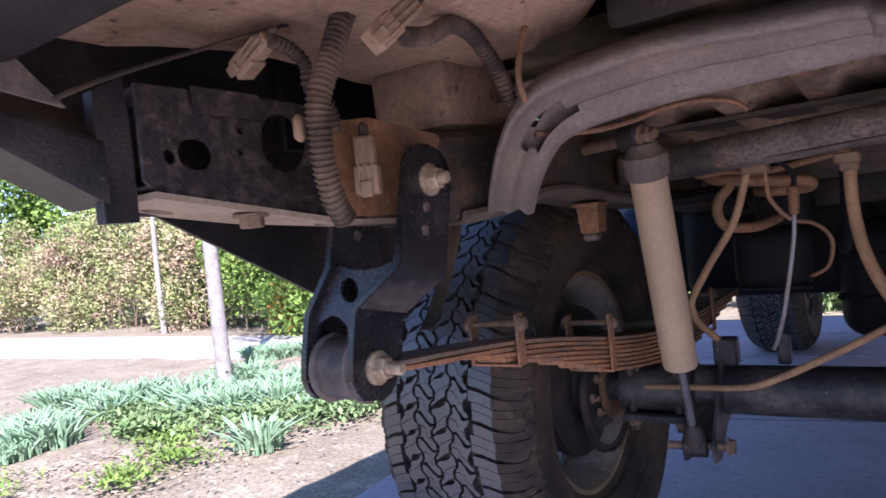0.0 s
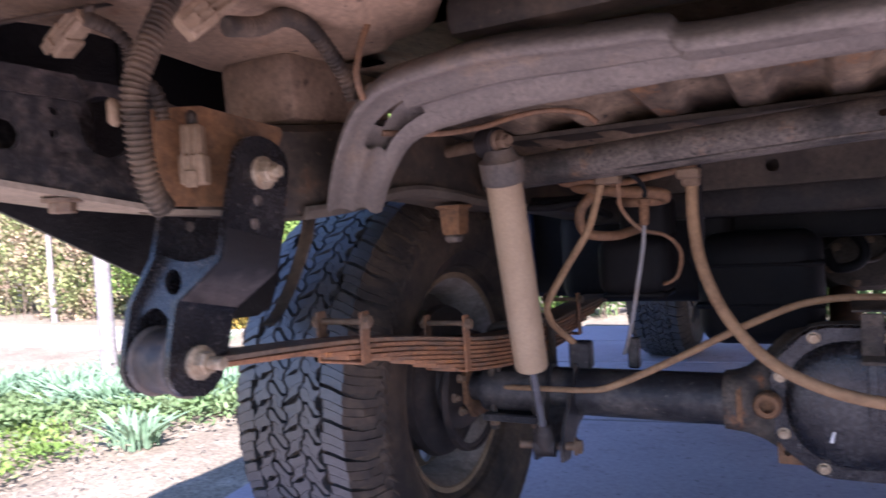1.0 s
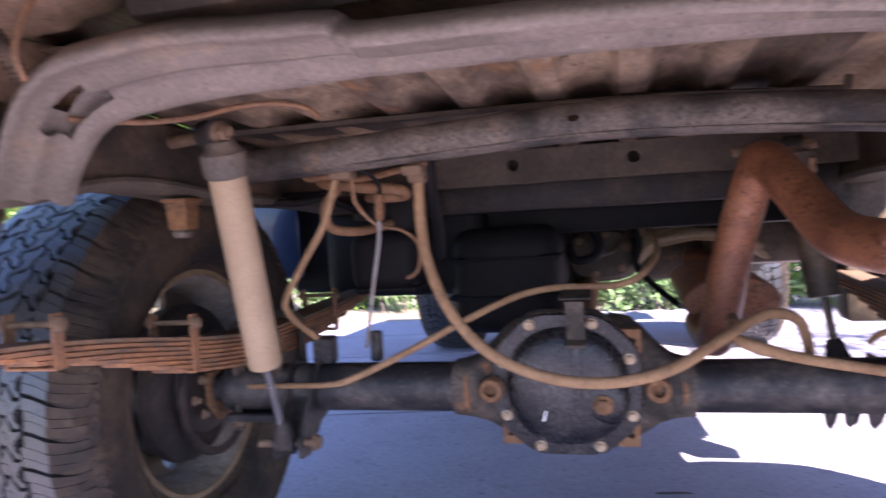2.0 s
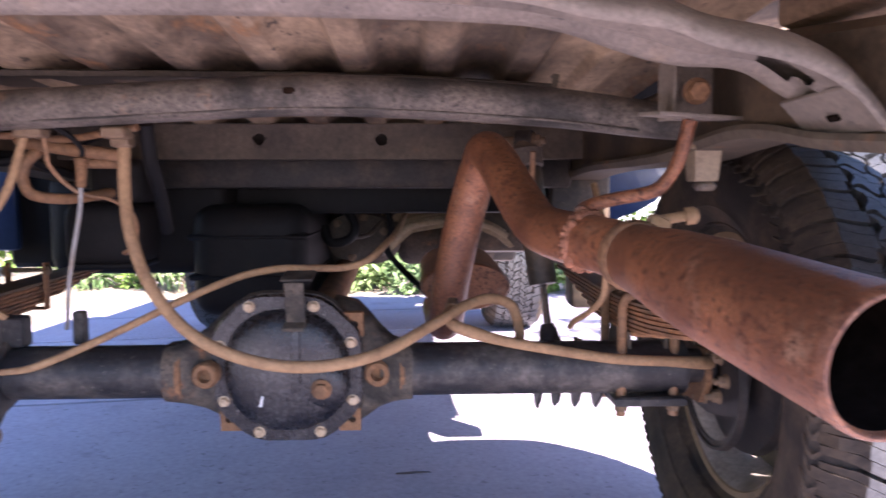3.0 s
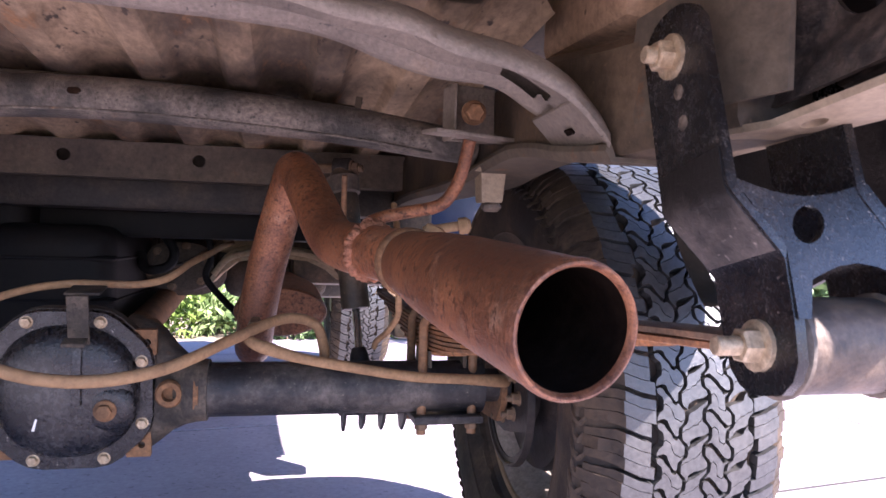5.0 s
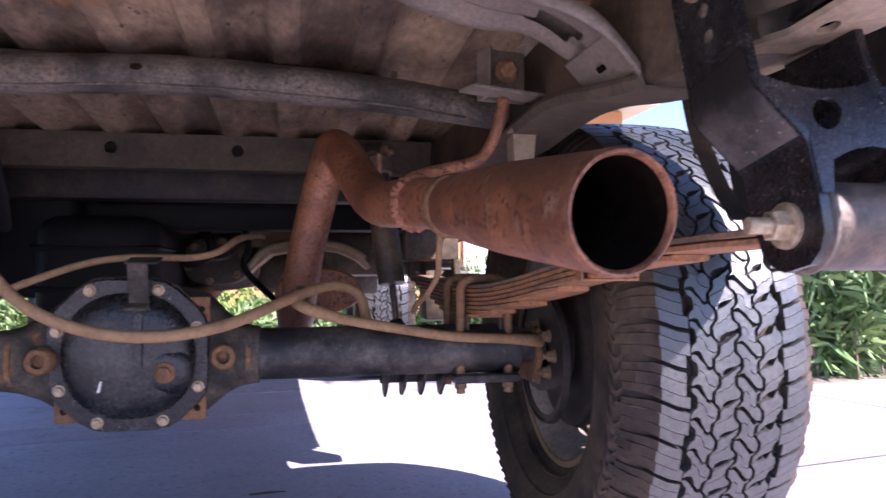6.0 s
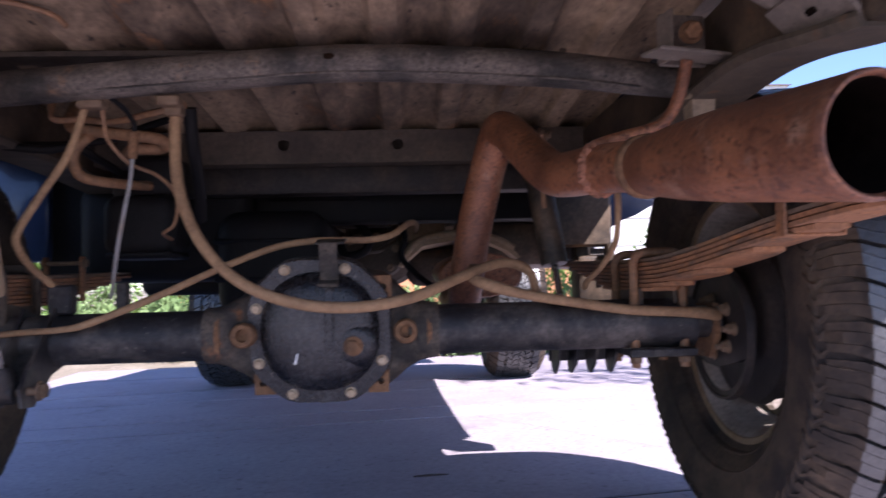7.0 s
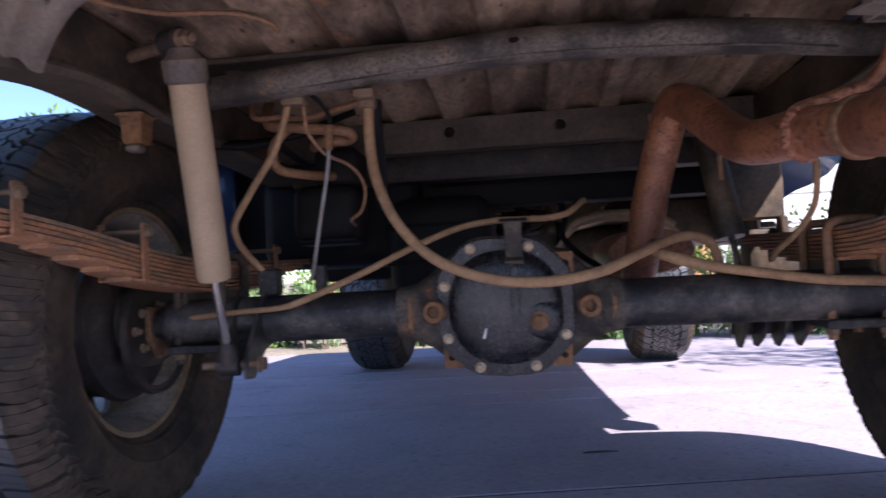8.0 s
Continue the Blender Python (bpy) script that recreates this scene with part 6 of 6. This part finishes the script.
def twigs(n, base, size, height, r, seed):
    rng = random.Random(seed)
    g = Geo()
    for i in range(n):
        x, y = base[0] + rng.uniform(-1, 1) * size[0] * 0.5, base[1] + rng.uniform(-1, 1) * size[1] * 0.5
        h = height * rng.uniform(0.5, 1.0)
        dx, dy = rng.uniform(-0.25, 0.25) * h, rng.uniform(-0.25, 0.25) * h
        g.tube([(x, y, base[2] - 0.03), (x + dx * 0.3, y + dy * 0.4, base[2] + h * 0.4), (x + dx, y + dy, base[2] + h)], [r, r * 0.7, r * 0.3], 5, 3)
    return g


def shrub(name, at, size, mat, n, length, width, seed, label, category="shrub", group="", stems=14, **kw):
    e = tagged(empty(name, at), label, category, group)
    c = (at[0], at[1], at[2] + size[2] * 0.95)
    part("crown", leaves(n, c, size, length, width, seed, **kw), mat, e)
    tagged(part("stem_tangle", twigs(stems, at, (size[0] * 1.2, size[1] * 1.2), size[2] * 1.2, 0.006, seed), TWIG, e), kind="stuff")
    return e


rng = random.Random(11)
# hedge beyond the pavement on the left
HB = [(-5.0, 3.7, 0.95), (-5.9, 4.1, 1.2), (-6.9, 4.2, 1.3), (-7.9, 4.35, 1.35), (-9.0, 4.4, 1.4), (-10.2, 4.4, 1.5), (-11.5, 4.3, 1.5), (-13.0, 4.2, 1.6), (-14.6, 4.0, 1.8), (-16.2, 3.6, 2.0)]
for i, (x, y, h) in enumerate(HB):
    dry = i >= 2
    shrub("hedge_shrub", (x, y, ground_z(y)), (0.85, 0.75, h * 0.62), HEDGE_DRY if dry else HEDGE_GREEN, 9000, 0.06, 0.032, 100 + i,
          "dry olive and brown leafy hedge shrub" if dry else "light green leafy hedge shrub", "hedge", "hedge along the pavement")
for i, (x, y, h) in enumerate([(-6.2, 5.6, 2.2), (-8.2, 5.9, 2.6), (-10.4, 6.0, 2.8), (-12.8, 5.8, 3.0), (-4.6, 5.4, 1.9), (-15.2, 5.4, 3.4), (-17.5, 4.6, 3.6), (-18.5, 2.6, 3.6)]):
    shrub("tall_shrub", (x, y, ground_z(y)), (1.2, 0.9, h * 0.6), HEDGE_GREEN, 9000, 0.11, 0.06, 200 + i, "tall bright green shrub behind the hedge", "shrub", "tall shrubs behind the hedge")
for i, (x, y, z) in enumerate([(-4.35, 3.25, 0.25), (-5.25, 3.45, 0.32), (-4.7, 3.6, 0.5)]):
    shrub("flowering_shrub", (x, y, ground_z(y)), (0.30, 0.25, z), HEDGE_ORANGE, 700, 0.05, 0.03, 300 + i, "small shrub with orange and yellow leaves", "shrub", "orange shrubs in the hedge", 6)
# pale pavement
g = Geo()
for i in range(14):
    x = -4.3 - i * 0.95
    lo, hi = 2.12 - 0.035 * i, 3.15 + 0.03 * i * 0.5
    b = len(g.v)
    g.add([(x, lo, ground_z(lo) + 0.045), (x - 0.945, lo - 0.035, ground_z(lo) + 0.045), (x - 0.945, hi + 0.015, ground_z(hi) + 0.045), (x, hi, ground_z(hi) + 0.045),
           (x, lo, ground_z(lo) - 0.05), (x - 0.945, lo - 0.035, ground_z(lo) - 0.05), (x - 0.945, hi + 0.015, ground_z(hi) - 0.05), (x, hi, ground_z(hi) - 0.05)],
          [(0, 3, 2, 1), (0, 1, 5, 4), (1, 2, 6, 5), (2, 3, 7, 6), (3, 0, 4, 7)])
tagged(part("pavement", g, PATH_M), "sunlit pale concrete footpath", "pavement", kind="structure")

# young tree
tree = tagged(empty("young_tree", (-3.41, 1.20, 0.0)), "slender young tree with pale grey bark", "tree")
part("trunk", Geo().tube([(-3.41, 1.20, -0.05), (-3.41, 1.20, 0.06), (-3.415, 1.205, 0.5), (-3.42, 1.21, 1.1), (-3.41, 1.21, 1.8), (-3.39, 1.22, 2.6)], [0.058, 0.046, 0.041, 0.038, 0.034, 0.024], 16, 6), BARK, tree)
for k, (dx, dy, z0, z1) in enumerate(((0.5, 0.2, 1.9, 2.9), (-0.5, 0.3, 2.0, 3.0), (0.1, -0.5, 2.1, 3.1), (-0.2, 0.5, 2.4, 3.3))):
    part("limb", Geo().tube([(-3.41, 1.21, z0), (-3.41 + dx * 0.5, 1.21 + dy * 0.5, (z0 + z1) / 2), (-3.41 + dx, 1.21 + dy, z1)], [0.02, 0.014, 0.006], 8, 4), BARK, tree)
part("crown", leaves(2600, (-3.41, 1.26, 3.1), (0.8, 0.8, 0.6), 0.06, 0.03, 401), HEDGE_GREEN, tree)
thin = tagged(empty("bare_sapling", (-7.6, 3.6, ground_z(3.6))), "thin bare pale sapling in the hedge", "tree")
part("trunk", Geo().tube([(-7.6, 3.6, -0.1), (-7.6, 3.6, 0.8), (-7.58, 3.62, 1.8)], [0.035, 0.03, 0.02], 8, 4), BARK, thin)

# succulents
def succulent_geo(seed, n=32, h=0.16, r=0.11):
    rg = random.Random(seed)
    g = Geo()
    for i in range(n):
        a = rg.uniform(0, 2 * math.pi)
        rr = r * rg.random() ** 0.6
        x, y = rr * math.cos(a), rr * math.sin(a)
        hh = h * rg.uniform(0.55, 1.15)
        lean = rg.uniform(0.1, 0.75) * hh * (0.4 + rr / r)
        lx, ly = x + lean * math.cos(a + rg.uniform(-0.5, 0.5)), y + lean * math.sin(a + rg.uniform(-0.5, 0.5))
        w = rg.uniform(0.0050, 0.0085)
        g.tube([(x, y, -0.02), (x * 0.9 + lx * 0.1, y * 0.9 + ly * 0.1, hh * 0.35), ((x + lx) / 2, (y + ly) / 2, hh * 0.72), (lx, ly, hh)], [w * 0.7, w, w * 1.1, w * 0.45], 6, 2)
    return g


succ = []
for k in range(4):
    succ.append(mesh_of("succulent", succulent_geo(50 + k, 70 + 8 * k, 0.135 + 0.012 * k, 0.12), SUCC, (0, 0, 0), 60))


def plant_succulent(x, y, s, k):
    at = empty("succulent_clump", (x, y, ground_z(y) - 0.002 + min(0.03, max(0, (-2.3 - x) * 0.05))))
    tagged(at, "clump of blue-green finger-leaved succulent in soil", "succulent", "succulents in the bed")
    ob = new("finger_leaves", succ[k % 4])
    ob.parent = at
    ob.rotation_euler = (0, 0, rng.uniform(0, 6.28))
    ob.scale = (s, s, s * rng.uniform(0.6, 0.95))
    tagged(ob, kind="stuff")


plant_succulent(-2.30, 0.48, 0.75, 3)
k = 0
for x0, y0, x1, y1, w, n in ((-3.25, -0.12, -3.5, 0.25, 0.11, 24), (-3.9, 0.62, -3.4, 0.95, 0.13, 18), (-3.3, 0.85, -2.8, 1.0, 0.13, 18), (-2.9, 0.85, -2.55, 1.15, 0.14, 14), (-3.7, 1.25, -2.95, 1.45, 0.10, 16), (-4.3, 2.0, -3.9, 2.3, 0.12, 8)):
    for i in range(n):
        t = rng.random()
        plant_succulent(x0 + (x1 - x0) * t + rng.gauss(0, w * 0.6), y0 + (y1 - y0) * t + rng.gauss(0, w * 0.6), rng.uniform(0.5, 0.85), k)
        k += 1

# low green groundcover, sparse weeds and litter
def ground_leaves(n, spots, length, width, seed, up=0.6, h=0.03):
    rg = random.Random(seed)
    g = Geo()
    verts, faces = [], []
    for i in range(n):
        x0, y0, sx, sy = rg.choice(spots)
        x, y = x0 + rg.gauss(0, sx), y0 + rg.gauss(0, sy)
        z = ground_z(y) + 0.01 + rg.random() * h
        a = rg.uniform(0, 6.28)
        e = rg.uniform(-0.2, 1.2) * up
        d = Vector((math.cos(a) * math.cos(e), math.sin(a) * math.cos(e), math.sin(e)))
        s = Vector((-math.sin(a), math.cos(a), rg.uniform(-0.4, 0.4))).normalized()
        ll, ww = length * rg.uniform(0.6, 1.3), width * rg.uniform(0.7, 1.3)
        o = Vector((x, y, z))
        b = len(verts)
        verts += [tuple(o), tuple(o + d * ll * 0.5 + s * ww / 2), tuple(o + d * ll), tuple(o + d * ll * 0.5 - s * ww / 2)]
        faces += [(b, b + 1, b + 2, b + 3)]
    return g.add(verts, faces)


cov = part("groundcover", ground_leaves(13000, [(-2.6, 0.85, 0.18, 0.22), (-3.2, 0.75, 0.3, 0.14), (-2.75, 1.15, 0.2, 0.2), (-3.7, 0.7, 0.25, 0.12), (-2.35, 1.1, 0.1, 0.18), (-3.0, 0.45, 0.06, 0.05)], 0.03, 0.018, 61, 0.9, 0.06), COVERLEAF)
tagged(cov, "low bright green groundcover among the succulents", "groundcover", kind="stuff")
weeds = part("weeds", ground_leaves(1500, [(-2.45, 0.02, 0.07, 0.05), (-2.75, 0.38, 0.08, 0.06), (-2.9, -0.3, 0.12, 0.1), (-2.5, 0.25, 0.1, 0.05)], 0.03, 0.012, 62, 0.9, 0.03), HEDGE_GREEN)
tagged(weeds, "small green weeds in dry soil", "weeds", kind="stuff")
LITTER = material("dry leaf litter", (0.36, 0.27, 0.18), 0.9, 0, (0.46, 0.38, 0.28), 0.5, 5, 0.2, 60, 0.2, 0.0, island=0.5)
lit = part("leaf_litter", ground_leaves(6000, [(-3.0, 0.1, 0.25, 0.35), (-2.5, -0.2, 0.3, 0.3), (-2.9, 0.25, 0.4, 0.3), (-4.2, 1.0, 0.7, 0.5), (-5.2, 1.6, 0.8, 0.4), (-5.5, 3.6, 1.0, 0.15), (-8, 3.5, 1.5, 0.2), (4, 1.5, 1.0, 0.25)], 0.03, 0.008, 63, 0.15, 0.005), LITTER)
tagged(lit, "scattered dry brown leaf litter", "leaf litter", kind="stuff")

# oleander bed on the right
for i, (x, y, s) in enumerate([(3.3, 2.15, 1.0), (4.3, 2.3, 1.1), (5.4, 2.5, 1.2), (3.5, 3.2, 1.2), (4.7, 3.5, 1.3), (3.3, 4.3, 1.1)]):
    shrub("oleander", (x, y, ground_z(y)), (0.55 * s, 0.5 * s, 0.62 * s), OLEANDER, 1900, 0.20, 0.034, 500 + i, "oleander shrub with long narrow green leaves", "shrub", "oleanders beside the driveway", 7, up=0.5, droop=0.15)

# planting in the bed beyond the driveway's end
for i in range(13):
    x = -2.5 + 0.4 * i
    y = 4.42 + 0.16 * math.sin(i * 2.4) - 0.16 * x
    shrub("bed_plant", (x, y, ground_z(y)), (0.26, 0.22, 0.19 + 0.03 * (i % 3)), (OLEANDER, HEDGE_GREEN, OLEANDER, COVERLEAF)[i % 4], 800, 0.15 if i % 2 == 0 else 0.07, 0.022 if i % 2 == 0 else 0.035, 640 + i, "low green strappy plant in the far bed", "plant", "plants in the far bed", 6, up=0.5, droop=0.2)
for i, (x, y, s) in enumerate([(-3.6, 7.6, 0.7), (-2.2, 7.2, 0.7), (-0.7, 6.9, 0.7), (0.8, 6.5, 0.7), (2.1, 6.2, 0.7), (3.4, 5.9, 0.7), (-4.8, 7.8, 0.8), (-6.2, 7.6, 0.9)]):
    shrub("bed_shrub", (x, y, ground_z(y)), (0.8, 0.45, s * 0.75), HEDGE_GREEN if i % 3 else OLEANDER, 2000, 0.07, 0.035, 600 + i, "low green shrub in the far bed", "shrub", "shrubs in the far bed", 10)

# shade tree on the right, over the oleanders
big = tagged(empty("shade_tree", (5.2, 3.0, ground_z(3))), "leafy shade tree with dark foliage", "tree")
part("trunk", Geo().tube([(5.2, 3.0, -0.1), (5.15, 3.0, 0.9), (5.0, 2.9, 1.9), (4.85, 2.7, 2.8)], [0.16, 0.12, 0.10, 0.07], 14, 5), BARK, big)
for kk, (a, b, c) in enumerate(((3.7, 2.2, 3.6), (4.4, 1.5, 3.9), (5.8, 2.2, 3.8), (4.9, 3.8, 3.9), (3.9, 3.2, 3.9), (4.1, -0.1, 3.6))):
    part("limb", Geo().tube([(4.95, 2.85, 2.0), ((4.95 + a) / 2, (2.85 + b) / 2, 2.8), (a, b, c)], [0.06, 0.04, 0.015], 8, 4), BARK, big)
    part("crown", leaves(1300 if b > 0 else 650, (a, b, c), (0.95, 0.9, 0.55), 0.13, 0.03, 700 + kk, up=-0.2, droop=0.4), OLEANDER, big)

# ---- house ----
house = tagged(empty("house", (3.0, 13, ground_z(9))), "orange stucco house with white eaves", "house")
part("wall", Geo().box((1.2, 13.5, 1.6), (9.6, 6, 3.5), bevel=0.01), STUCCO, house)
g = Geo().loft([[(-4.2, 10.0, 3.38), (6.45, 10.0, 3.38), (6.45, 17, 3.38), (-4.2, 17, 3.38)], [(-4.2, 10.0, 3.56), (6.45, 10.0, 3.56), (6.45, 17, 3.56), (-4.2, 17, 3.56)]])
part("fascia", g, WHITE, house, "white painted eave")
g = Geo().loft([[(-4.25, 9.95, 3.56), (6.5, 9.95, 3.56), (6.5, 17.05, 3.56), (-4.25, 17.05, 3.56)], [(-2, 13.2, 4.5), (4.3, 13.2, 4.5), (4.3, 13.8, 4.5), (-2, 13.8, 4.5)]])
part("roof", g, ROOF, house, "brown hipped roof")
for x in (-1.5, 1.4):
    w = part("window", Geo().box((x, 10.48, 1.7), (1.3, 0.06, 1.1), bevel=0.01), WHITE, house)
    part("pane", Geo().box((x, 10.445, 1.7), (1.14, 0.02, 0.94), bevel=0), GLASS_DARK, w)
door = part("garage_door", Geo().box((4.35, 10.47, 1.15), (2.6, 0.06, 2.3), bevel=0.01), WHITE, house, "white panelled garage door")
for k in range(5):
    part("panel", Geo().box((4.35, 10.43, 0.28 + 0.46 * k), (2.5, 0.03, 0.40), bevel=0.012), WHITE, door)
